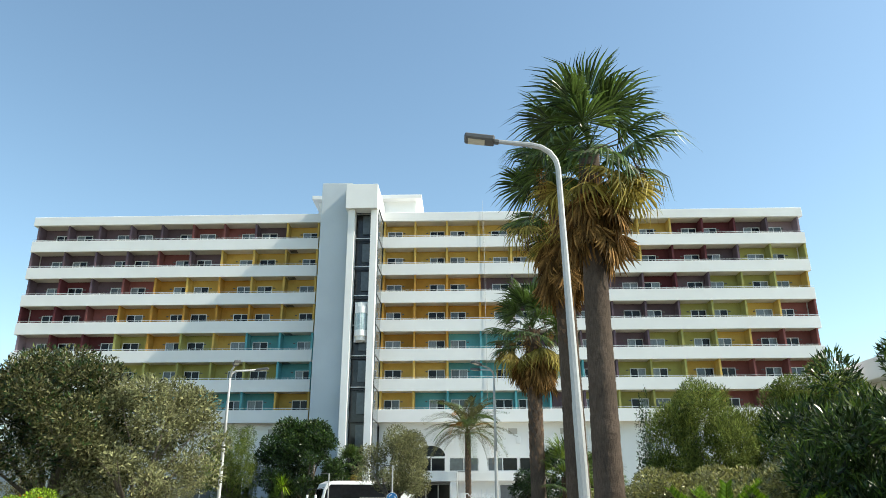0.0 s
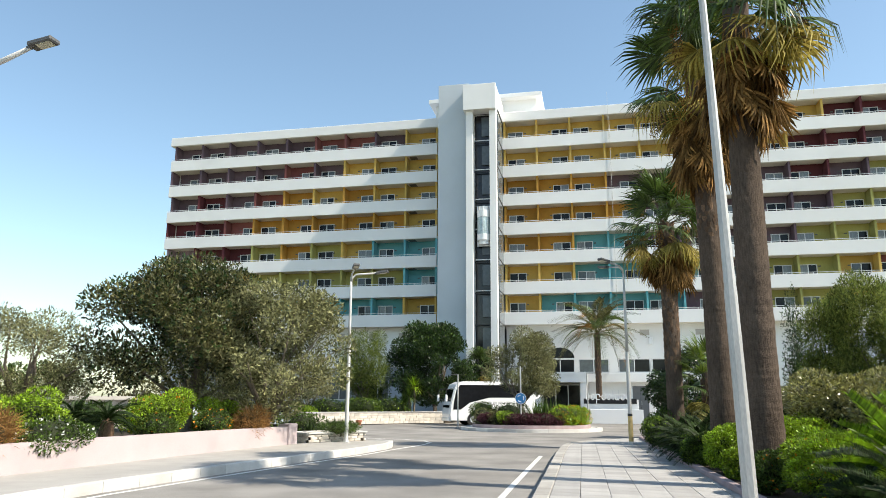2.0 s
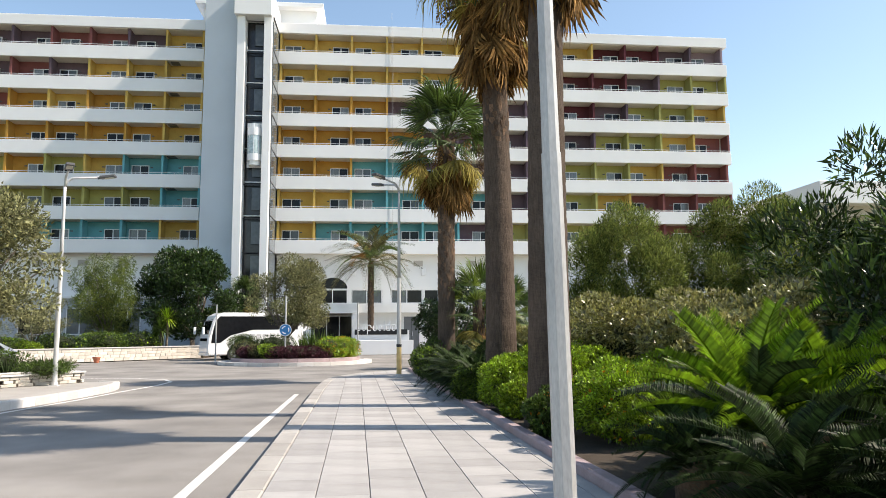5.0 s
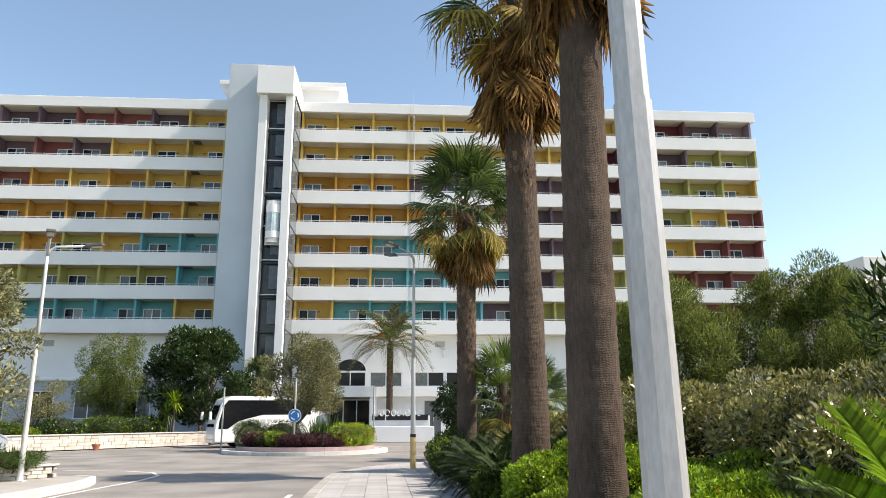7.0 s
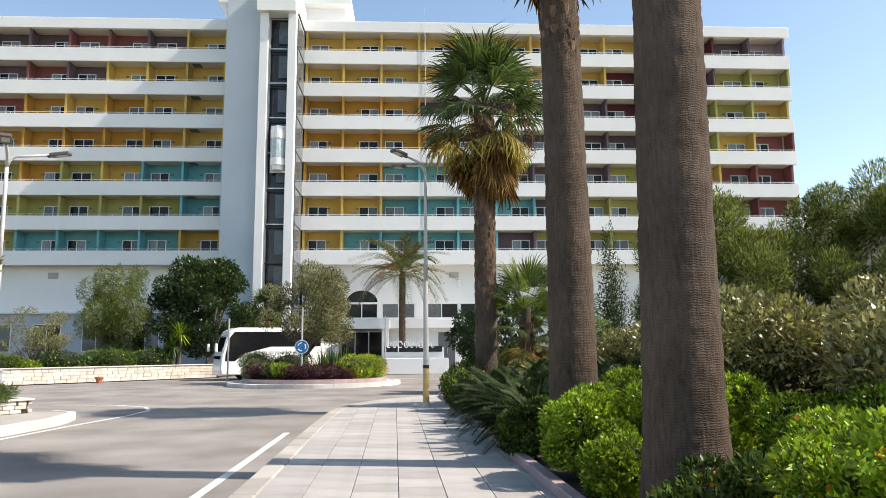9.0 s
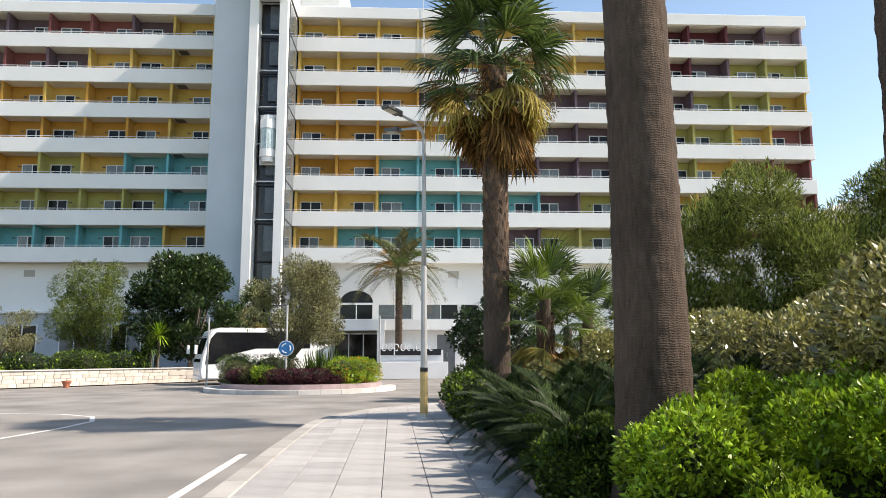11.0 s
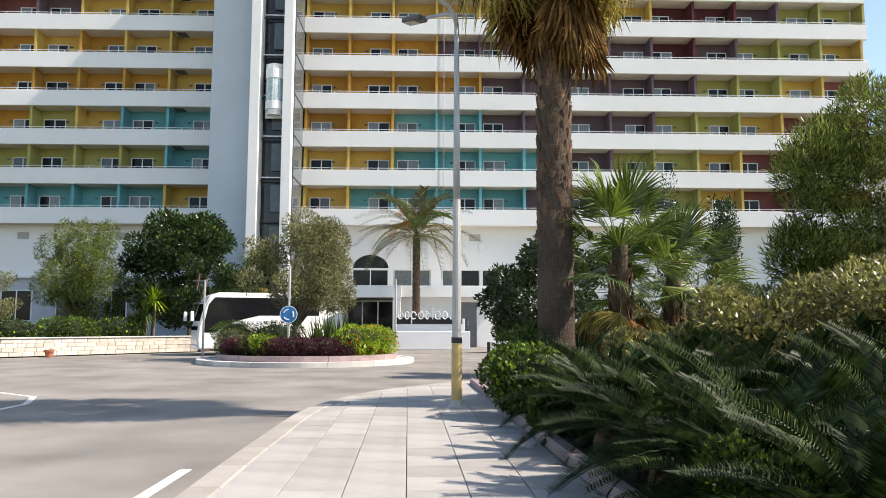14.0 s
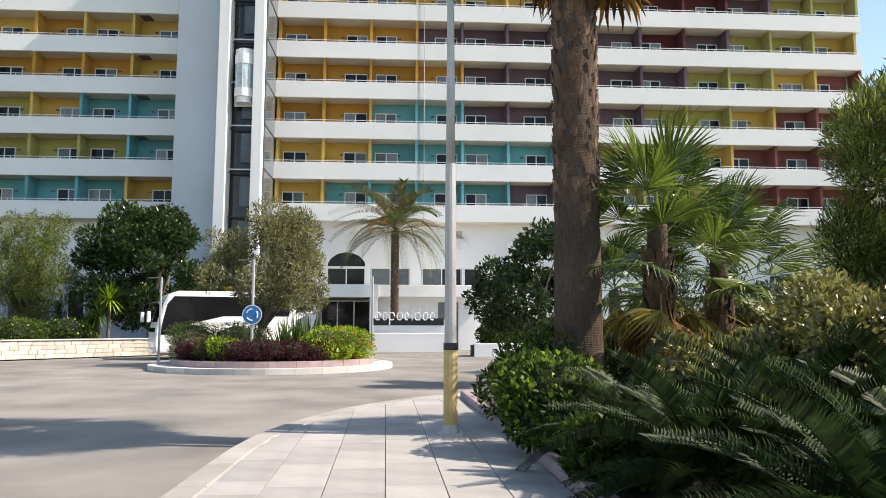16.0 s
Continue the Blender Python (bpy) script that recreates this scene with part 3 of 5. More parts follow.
part("door_gap", boxed(2.31, 2.33, 77.085, 77.1, -0.9, 2.6), BLACK, service_door)
part("handle", boxed(2.38, 2.41, 77.05, 77.1, 0.9, 1.3), ALU, service_door)
put_window(-6.5, 78.2, -1.0, 3.45, 3.75, 3, 0.0, "entrance_door", "dark glazed entrance doors")
hpart("entrance_side", boxed(-7.0, -6.6, 75.9, WALL, -1.2, 2.95), WHITE_CLEAN)


# ---- plants ----
def leaf_cloud(name, blobs, count, length, width, material, seed, shell=0.55, droop=0.0, up=0.35):
    """Many small leaves, each a folded blade of its own, in and on a set of clumps (x, y, z, rx, ry, rz)."""
    r = np.random.RandomState(seed)
    blobs = np.array(blobs, float)
    weight = blobs[:, 3] * blobs[:, 4]
    pick = r.choice(len(blobs), count, p=weight / weight.sum())
    d = r.normal(size=(count, 3))
    d /= np.linalg.norm(d, axis=1)[:, None]
    rad = shell + (1.06 - shell) * r.rand(count) ** 0.6
    base = blobs[pick, :3] + d * blobs[pick, 3:] * rad[:, None]
    way = d * 0.7 + r.normal(size=(count, 3)) * 0.6
    way[:, 2] += up - droop
    way /= np.linalg.norm(way, axis=1)[:, None]
    side = np.cross(way, r.normal(size=(count, 3)))
    side /= np.linalg.norm(side, axis=1)[:, None] + 1e-9
    nrm = np.cross(side, way)
    size = (0.6 + 0.8 * r.rand(count))[:, None]
    ln, wd = length * size, width * size
    mid = base + way * ln * 0.45 + nrm * wd * 0.12
    verts = np.stack([base, mid + side * wd * 0.5, base + way * ln - nrm * ln * 0.12, mid - side * wd * 0.5], 1).reshape(-1, 3)
    me = bpy.data.meshes.new(name)
    me.vertices.add(4 * count)
    me.vertices.foreach_set("co", verts.ravel())
    me.loops.add(4 * count)
    me.loops.foreach_set("vertex_index", np.arange(4 * count))
    me.polygons.add(count)
    me.polygons.foreach_set("loop_start", np.arange(0, 4 * count, 4))
    me.polygons.foreach_set("loop_total", np.full(count, 4))
    me.update(calc_edges=True)
    me.materials.append(material)
    return me


def clumps(centre, radii, count, seed, small=0.16, big=0.36, low=-0.7):
    r = random.Random(seed)
    out = []
    for _ in range(count):
        a, z = r.uniform(0, 2 * math.pi), r.uniform(low, 0.95)
        k = math.sqrt(max(0.0, 1 - z * z)) * r.uniform(0.45, 1.12)
        s = r.uniform(small, big)
        out.append((centre[0] + radii[0] * k * math.cos(a), centre[1] + radii[1] * k * math.sin(a), centre[2] + radii[2] * z * 0.8, radii[0] * s, radii[1] * s, radii[2] * s * 0.8))
    return out


def branching(base, tops, radius, seed, bend=0.3):
    r = random.Random(seed)
    bm = bmesh.new()
    fork = Vector((0, 0, 0.4 * min(t[2] for t in tops) + 0.3))
    lean = Vector((r.uniform(-0.15, 0.15), r.uniform(-0.15, 0.15), 0))
    tube(bm, [Vector((0, 0, -0.15)), Vector((0, 0, 0.15)) + lean * 0.2, fork * 0.6 + lean * 0.6, fork + lean], [radius * 1.5, radius * 1.1, radius * 0.95, radius * 0.8], 9)
    for t in tops:
        t = Vector(t)
        mid = (fork + lean) * 0.5 + t * 0.5 + Vector((r.uniform(-bend, bend), r.uniform(-bend, bend), r.uniform(0, bend)))
        tube(bm, [fork + lean * 0.9, mid, t], [radius * 0.55, radius * 0.3, radius * 0.08], 6)
    return bm


def tree(name, x, y, label, centre_z, radii, clump_count, leaves, length, width, material, seed, trunk=0.14, shell=0.4, droop=0.0, extra=None, category="tree", kinds=(0.16, 0.36), low=-0.7, up=0.35):
    t = thing(name, (x, y, G(y) - 0.04), label, category)
    blobs = clumps((0, 0, centre_z), radii, clump_count, seed, *kinds, low=low)
    tops = sorted(blobs, key=lambda b: b[2])[:: max(1, clump_count // 9)]
    tr = part("trunk", branching((0, 0, 0), [b[:3] for b in tops], trunk, seed), BARK, t)
    smooth(tr.data)
    part("crown", leaf_cloud("crown", blobs, leaves, length, width, material, seed, shell, droop, up), None, t)
    if extra:
        m, n, ln, wd = extra
        part("outer_crown", leaf_cloud("outer_crown", blobs, n, ln, wd, m, seed + 1, 0.85, droop, up), None, t)
    return t




def bush(name, x, y, label, radii, leaves, length, width, material, seed, lift=None, flowers=None, base=None, category="shrub", lobes=7, group="", droop=0.0, core=0.8):
    """A dense rounded shrub: uneven lobes of leaves round a dark core coloured as inner shade, with flowers where it
    has them.
    """
    z = G(y) if base is None else base
    t = thing(name, (x, y, z), label, category, group)
    r = random.Random(seed)
    rx, ry, rz = radii
    lift = rz * 0.85 if lift is None else lift
    blobs = [(0, 0, lift, rx * core, ry * core, rz * (core + 0.05))]
    for k in range(lobes):
        a = 2 * math.pi * (k + r.random() * 0.7) / lobes
        s = r.uniform(0.38, 0.52) if core > 0.7 else r.uniform(0.24, 0.44)
        zz = lift + rz * (r.uniform(-0.45, 0.45) if core > 0.7 else r.uniform(-0.4, 0.72))
        blobs.append((rx * 0.55 * math.cos(a), ry * 0.55 * math.sin(a), zz, rx * s, ry * s, rz * s))
    part("leaves", leaf_cloud("leaves", blobs, leaves, length, width, material, seed, 0.8, droop), None, t)
    # solid near-black core that stands in for the shade between the leaves
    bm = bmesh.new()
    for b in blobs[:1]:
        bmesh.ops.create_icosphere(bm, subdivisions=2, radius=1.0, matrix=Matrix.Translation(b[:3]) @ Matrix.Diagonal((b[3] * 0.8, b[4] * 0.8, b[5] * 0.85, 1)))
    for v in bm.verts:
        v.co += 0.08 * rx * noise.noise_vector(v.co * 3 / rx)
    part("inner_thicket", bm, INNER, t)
    stems = bmesh.new()
    for k in range(5):
        a = 2 * math.pi * k / 5 + r.random()
        tube(stems, [(0.05 * math.cos(a), 0.05 * math.sin(a), -0.08), (rx * 0.3 * math.cos(a), ry * 0.3 * math.sin(a), lift * 0.8)], [0.025, 0.012], 5)
    tagged(part("stems", stems, BARK, t), kind="stuff")
    if flowers:
        m, n, s = flowers
        tagged(part("flowers", leaf_cloud("flowers", blobs, n, s, s, m, seed + 7, 0.99, 0, 0.6), None, t), kind="stuff")
    return t


# shade inside the shrubs, put into the colour
INNER = mat("inner_shade_dark", (0.02, 0.026, 0.01), 0.95, 0.4, 8, 40, 0.6, 0.03)


def pinnate(name, length, leaflets, leaf_len, leaf_w, arch, material, seed, vee=0.5, taper=True):
    """A feather frond along +x: an arching midrib with two rows of narrow leaflets."""
    r = random.Random(seed)
    verts, faces = [], []

    def rib(s):
        return Vector((length * (s - 0.18 * arch * s * s), 0, length * (0.28 * arch * s - 0.62 * arch * s * s)))
    for k in range(7):
        p, w = rib(k / 6), 0.016 * (1 - 0.8 * k / 6)
        verts += [p + Vector((0, w, 0)), p + Vector((0, 0, w)), p + Vector((0, -w, 0))]
    for k in range(6):
        a = 3 * k
        faces += [(a, a + 1, a + 4, a + 3), (a + 1, a + 2, a + 5, a + 4), (a + 2, a, a + 3, a + 5)]
    for k in range(leaflets):
        s = 0.14 + 0.85 * k / leaflets
        p = rib(s)
        ln = leaf_len * ((0.55 + 0.45 * math.sin(math.pi * min(1, s * 1.15))) if taper else 1) * r.uniform(0.9, 1.1)
        for sgn in (-1, 1):
            d = Vector((0.55 + 0.35 * s, sgn, vee * r.uniform(0.7, 1.2))).normalized()
            e = Vector((1, -0.4 * sgn, 0)).normalized() * leaf_w
            tip = p + d * ln + Vector((0, 0, -0.22 * ln))
            n = len(verts)
            verts += [p - e * 0.4, p + d * ln * 0.5 - e * 0.5, tip, p + d * ln * 0.5 + e * 0.5, p + e * 0.4]
            faces.append((n, n + 1, n + 2, n + 3, n + 4))
    return quads(name, verts, faces, material)


def fan(name, petiole, blade, segments, spread, fold, droop, material, seed, width=0.075):
    """A fan frond along +x: a thin stalk and a pleated hand of long split blades with hanging tips."""
    r = random.Random(seed)
    verts, faces = [], []
    for k in range(5):
        s = k / 4
        p, w = Vector((petiole * s, 0, -0.10 * petiole * s * s)), 0.022 * (1 - 0.5 * s)
        verts += [p + Vector((0, w, 0)), p + Vector((0, 0, w)), p + Vector((0, -w, 0))]
    for k in range(4):
        a = 3 * k
        faces += [(a, a + 1, a + 4, a + 3), (a + 1, a + 2, a + 5, a + 4), (a + 2, a, a + 3, a + 5)]
    hub = Vector((petiole, 0, -0.10 * petiole))
    for k in range(segments):
        u = -1 + 2 * (k + 0.5) / segments
        a = u * spread
        ln = blade * (1 - 0.25 * u * u) * r.uniform(0.88, 1.08)
        d = Vector((math.cos(a), math.sin(a), -fold * abs(u) + r.uniform(-0.05, 0.05))).normalized()
        m1 = hub + d * ln * 0.52
        m2 = hub + d * ln * 0.76 + Vector((0, 0, -droop * 0.08 * ln))
        tip = hub + d * ln * 0.96 + Vector((r.uniform(-0.05, 0.05), r.uniform(-0.05, 0.05), -droop * r.uniform(0.22, 0.5) * ln))
        e = Vector((-math.sin(a), math.cos(a), 0)) * max(width, 1.05 * 2 * spread / segments * ln * 0.52)
        ridge = Vector((0, 0, width * 0.4))
        n = len(verts)
        verts += [hub, m1 - e * 0.5, m1 + ridge, m1 + e * 0.5, m2 - e * 0.3, m2 + ridge * 0.6, m2 + e * 0.3, tip]
        faces += [(n, n + 1, n + 2), (n, n + 2, n + 3), (n + 1, n + 4, n + 5, n + 2), (n + 2, n + 5, n + 6, n + 3), (n + 4, n + 7, n + 5), (n + 5, n + 7, n + 6)]
    return quads(name, verts, faces, material)


def frond_pose(azimuth, rise, roll, at):
    return Matrix.Translation(at) @ Euler((0, 0, azimuth)).to_matrix().to_4x4() @ Euler((0, -rise, 0)).to_matrix().to_4x4() @ Euler((roll, 0, 0)).to_matrix().to_4x4()


FANS_GREEN = [fan("frond", 1.0, 1.1, 30, radians(112), 0.4, d, LEAF_PALM, s, 0.06) for s, d in ((1, 0.9), (2, 1.3), (3, 0.5))]
FANS_YELLOW = [fan("frond", 0.95, 1.0, 26, radians(100), 0.55, 1.5, LEAF_PALM_YELLOW, s, 0.06) for s in (4, 5)]
FANS_DRY = [fan("dry_frond", 0.75, 1.05, 18, radians(48), 0.6, 0.25, LEAF_PALM_DRY, s, 0.085) for s in (6, 7, 8)]


def palm_trunk(height, r0, r1, seed, lean=(0, 0), boots_from=None):
    r = random.Random(seed)
    bm = bmesh.new()
    n = int(height / 0.034)
    path, rad = [], []
    for k in range(n + 1):
        s = k / n
        flare = 0.32 * math.exp(-s * height / 0.45)
        path.append((lean[0] * s * s, lean[1] * s * s, s * height - 0.1 * (k == 0)))
        rad.append((r0 + (r1 - r0) * s + r0 * flare) * (1 + r.uniform(-0.011, 0.011)))
    tube(bm, path, rad, 44)
    for v in bm.verts:
        out = Vector((v.co.x, v.co.y, 0)).normalized()
        v.co += out * (0.006 * noise.noise(v.co * 5) + 0.011 * noise.noise(Vector((v.co.x * 30, v.co.y * 30, v.co.z * 9))))
    return bm


def boots(height, z0, radius, count, seed, lean=(0, 0)):
    """Stubs of old leaf bases that cling to the trunk."""
    r = random.Random(seed)
    verts, faces = [], []
    for k in range(count):
        z = z0 + (height - z0) * (k + r.random()) / count
        a = k * 2.4 + r.uniform(-0.3, 0.3)
        s = z / height
        c = Vector((lean[0] * s * s, lean[1] * s * s, z))
        out = Vector((math.cos(a), math.sin(a), 0))
        side = Vector((-out.y, out.x, 0)) * r.uniform(0.05, 0.08)
        up = Vector((0, 0, r.uniform(0.13, 0.22)))
        b = c + out * radius * 0.93
        n = len(verts)
        verts += [b - side, b + side, b + side * 0.7 + up + out * 0.05, b - side * 0.7 + up + out * 0.05, b + up * 0.85, b - up * 0.2 + out * 0.03]
        faces += [(n, n + 5, n + 3), (n + 5, n + 2, n + 3), (n + 5, n + 1, n + 2), (n + 3, n + 2, n + 4)]
    return quads("trunk_fibre", verts, faces, BOOTS)


def fan_palm(name, x, y, label, height, r0, r1, green, yellow, dry, seed, scale=1.0, skirt=2.0, lean=(0, 0), boots_from=None, fruit=0, stiff=False):
    t = thing(name, (x, y, G(y) - 0.02), label, "palm tree")
    tr = part("trunk", palm_trunk(height + (0.42 if stiff else 0.0), r0, r1 * (0.8 if stiff else 1.0), seed, lean), PALMBARK, t)
    smooth(tr.data)
    if boots_from is not None:
        tagged(part("trunk_fibre", boots(height, boots_from, r1 + 0.02, int((height - boots_from) * 60), seed, lean), None, t), kind="stuff")
    r = random.Random(seed)
    top = Vector((lean[0], lean[1], height))
    for k in range(green):
        s = (k + 0.5) / green
        rise = radians((84 - 88 * s if stiff else 86 - 106 * s) + r.uniform(-8, 8))
        ob = part("frond", r.choice(FANS_STIFF if stiff else FANS_GREEN), None, t)
        ob.matrix_basis = frond_pose(k * 2.4 + r.uniform(-0.2, 0.2), rise, r.uniform(-0.5, 0.5), top + Vector((0, 0, 0.35 - 0.5 * s))) @ Matrix.Scale(scale * r.uniform(0.88, 1.08), 4)
    for k in range(yellow):
        rise = radians(r.uniform(-48, -12))
        ob = part("frond", r.choice(FANS_YELLOW), None, t)
        ob.matrix_basis = frond_pose(k * 2.4 + r.uniform(-0.4, 0.4), rise, r.uniform(-0.7, 0.7), top + Vector((0, 0, -0.25 - 0.3 * r.random()))) @ Matrix.Scale(scale * r.uniform(0.85, 1.0), 4)
    for k in range(dry):
        s = k / max(1, dry - 1)
        rise = radians(r.uniform(-84, -58))
        a = k * 2.4 + r.uniform(-0.4, 0.4)
        at = Vector((lean[0], lean[1], height - 0.35 - (skirt - 0.9) * s)) + Vector((math.cos(a), math.sin(a), 0)) * r1 * 0.8
        ob = part("dry_frond", r.choice(FANS_DRY), None, t)
        ob.matrix_basis = frond_pose(a, rise, r.uniform(-0.8, 0.8), at) @ Matrix.Scale(scale * r.uniform(0.75, 1.0), 4)
    for k in range(fruit):
        a = r.uniform(0, 6.28)
        bm = bmesh.new()
        tip = top + Vector((math.cos(a), math.sin(a), 0)) * r.uniform(0.9, 1.5)
        tube(bm, [top, top * 0.3 + tip * 0.7 + Vector((0, 0, 0.2)), tip + Vector((0, 0, -0.9))], [0.02, 0.015, 0.006], 5)
        part("fruit_stalk", bm, BOOTS, t)
        blobs = [tuple(tip + Vector((0, 0, -0.5 - 0.3 * j))) + (0.14, 0.14, 0.2) for j in range(3)]
        tagged(part("fruit", leaf_cloud("fruit", blobs, 260, 0.05, 0.03, r.choice((BOOTS, LEAF_PALM_DRY)), seed + k, 0.2, 0.5), None, t), kind="stuff")
    return t


def feather_palm(name, x, y, label, trunk, r0, count, fronds, seed, scale, rise=(82, -25), base=None, category="palm tree"):
    t = thing(name, (x, y, G(y) if base is None else base), label, category)
    r = random.Random(seed)
    if trunk > 0.5:
        tr = part("trunk", palm_trunk(trunk, r0, r0 * 0.95, seed), PALMBARK, t)
        tagged(part("trunk_fibre", boots(trunk, 0.3, r0, int(trunk * 34), seed), None, t), kind="stuff")
    else:
        bm = bmesh.new()
        tube(bm, [(0, 0, -0.1), (0, 0, trunk * 0.5), (0, 0, trunk), (0, 0, trunk + 0.12)], [r0 * 1.1, r0 * 1.15, r0 * 0.9, 0.03], 12)
        part("trunk", bm, BOOTS, t)
    for k in range(count):
        s = (k + 0.5) / count
        ang = radians(rise[0] + (rise[1] - rise[0]) * s ** 0.8 + r.uniform(-7, 7))
        ob = part("frond", fronds[k % len(fronds)], None, t)
        ob.matrix_basis = frond_pose(k * 2.4 + r.uniform(-0.25, 0.25), ang, r.uniform(-0.35, 0.35), (0, 0, trunk)) @ Matrix.Scale(scale * r.uniform(0.85, 1.1), 4)
    return t


CYCAD_FRONDS = [pinnate("frond", 1.25, 54, 0.19, 0.016, a, m, s, 0.55) for a, m, s in ((0.7, LEAF_CYCAD, 1), (1.0, LEAF_CYCAD, 2), (0.85, LEAF_CYCAD, 3), (1.2, LEAF_CYCAD, 4))]
CYCAD_YOUNG = [pinnate("frond", 1.2, 54, 0.18, 0.017, a, m, s, 0.7) for a, m, s in ((0.5, LEAF_CYCAD_NEW, 5), (0.7, LEAF_CYCAD_NEW, 6), (1.0, LEAF_CYCAD_NEW, 7), (0.9, LEAF_CYCAD, 8))]
DATE_FRONDS = [pinnate("frond", 2.9, 44, 0.5, 0.03, a, LEAF_OLIVE if s % 2 else LEAF_PALM, s, 0.35) for a, s in ((0.8, 11), (1.1, 12), (1.35, 13))]
DATE_DRY = [pinnate("dry_frond", 2.4, 36, 0.42, 0.03, 1.5, LEAF_PALM_DRY, 15, 0.1)]


def sword_plant(name, x, y, label, blades, length, width, material, seed, base=None, trunk=0.0, spread=(80, 10), category="plant"):
    """Stiff sword leaves from one or more heads."""
    z = G(y) if base is None else base
    t = thing(name, (x, y, z), label, category)
    r = random.Random(seed)
    verts, faces = [], []
    for k in range(blades):
        s = k / blades
        a, e = k * 2.4 + r.uniform(-0.2, 0.2), radians(spread[0] + (spread[1] - spread[0]) * s + r.uniform(-8, 8))
        d = Vector((math.cos(a) * math.cos(e), math.sin(a) * math.cos(e), math.sin(e)))
        side = Vector((-math.sin(a), math.cos(a), 0)) * width
        o = Vector((0, 0, trunk - 0.02)) + d * 0.04
        ln = length * r.uniform(0.8, 1.1)
        m, tip = o + d * ln * 0.55 + Vector((0, 0, 0.02)), o + d * ln + Vector((0, 0, -0.12 * ln * (1 - math.sin(e))))
        n = len(verts)
        verts += [o - side * 0.4, o + side * 0.4, m - side * 0.5, m + side * 0.5, tip]
        faces += [(n, n + 1, n + 3, n + 2), (n + 2, n + 3, n + 4)]
    part("leaves", quads("leaves", verts, faces, material), None, t)
    if trunk:
        part("trunk", tube(bmesh.new(), [(0, 0, -0.1), (0.03, 0, trunk * 0.5), (0, 0, trunk)], [0.09, 0.08, 0.07], 8), BARK, t)
    return t


FANS_STIFF = [fan("frond", 1.15, 1.2, 30, radians(88), 0.25, d, LEAF_LIME_DULL if s < 33 else LEAF_PALM, s, 0.05) for s, d in ((31, 0.35), (32, 0.7), (33, 0.5))]

# palms by the footpath
fan_palm("fan_palm", 1.53, 23.5, "tall fan palm with a green crown over a hanging brown skirt", 9.75, 0.34, 0.25, 25, 9, 66, 21, 1.15, 2.0, (0.12, 0), fruit=6)
fan_palm("fan_palm", 1.4, 27.0, "tall fan palm with a ragged skirt of dead fronds", 9.9, 0.325, 0.23, 20, 6, 76, 22, 1.1, 2.3, (-0.1, 0.1), boots_from=5.4, fruit=6)
fan_palm("fan_palm", 1.32, 37.1, "fan palm with a bushy green crown and brown skirt", 8.35, 0.31, 0.26, 26, 14, 46, 23, 1.12, 1.7, (0.05, 0.1), boots_from=2.6, fruit=9)
fan_palm("low_fan_palm", 2.5, 37.4, "low fan palm with wide arching green fronds", 2.3, 0.17, 0.16, 22, 4, 10, 24, 0.72, 1.0, stiff=True, boots_from=0.5)
fan_palm("low_fan_palm", 3.7, 38.2, "low fan palm half hidden in the shrubs", 1.9, 0.16, 0.15, 18, 4, 8, 25, 0.68, 0.9, stiff=True, boots_from=0.5)
fan_palm("low_fan_palm", 6.2, 51.5, "low fan palm beside the dark tree", 2.6, 0.2, 0.18, 22, 6, 8, 26, 0.9, 1.2)
# cycads
for k, (x, y, s, young) in enumerate([(2.35, 18.9, 1.3, 1), (1.7, 17.2, 0.95, 0), (2.6, 16.7, 1.15, 0), (3.5, 17.6, 1.25, 0), (3.55, 19.5, 1.3, 1), (4.4, 16.2, 1.25, 0), (2.2, 15.0, 1.0, 0), (3.2, 15.0, 1.2, 0), (4.6, 18.6, 1.3, 0), (1.55, 18.5, 0.75, 0), (1.95, 13.5, 1.0, 0), (3.0, 13.2, 1.2, 0),
                                      (1.35, 30.0, 0.85, 0), (2.0, 28.7, 1.05, 0), (1.5, 31.6, 0.95, 0), (2.4, 30.4, 1.15, 0), (3.1, 29.2, 1.15, 0), (2.3, 32.2, 1.1, 0), (3.3, 31.4, 1.25, 0), (1.45, 33.5, 0.85, 0), (2.5, 34.0, 1.1, 0), (3.4, 33.4, 1.15, 0), (4.2, 30.4, 1.25, 0), (4.3, 32.6, 1.25, 0),
                                      (1.1, 28.4, 0.95, 0), (1.05, 32.7, 1.0, 0), (1.05, 30.9, 1.0, 0), (1.1, 29.5, 0.95, 0), (1.1, 34.4, 0.9, 0), (1.75, 33.0, 1.1, 0)]):
    feather_palm("cycad", x, y, "low cycad with glossy dark feather fronds" if not young else "cycad with a flush of bright young fronds", 0.42 if young else 0.25, 0.16, 44 if s > 1 else 36, CYCAD_YOUNG if young else CYCAD_FRONDS, 40 + k, s, (84, 22) if young else (80, -8), category="cycad")
# clipped and wild shrubs of the bed
LIME = "dense lime-green shrub with glossy small leaves"
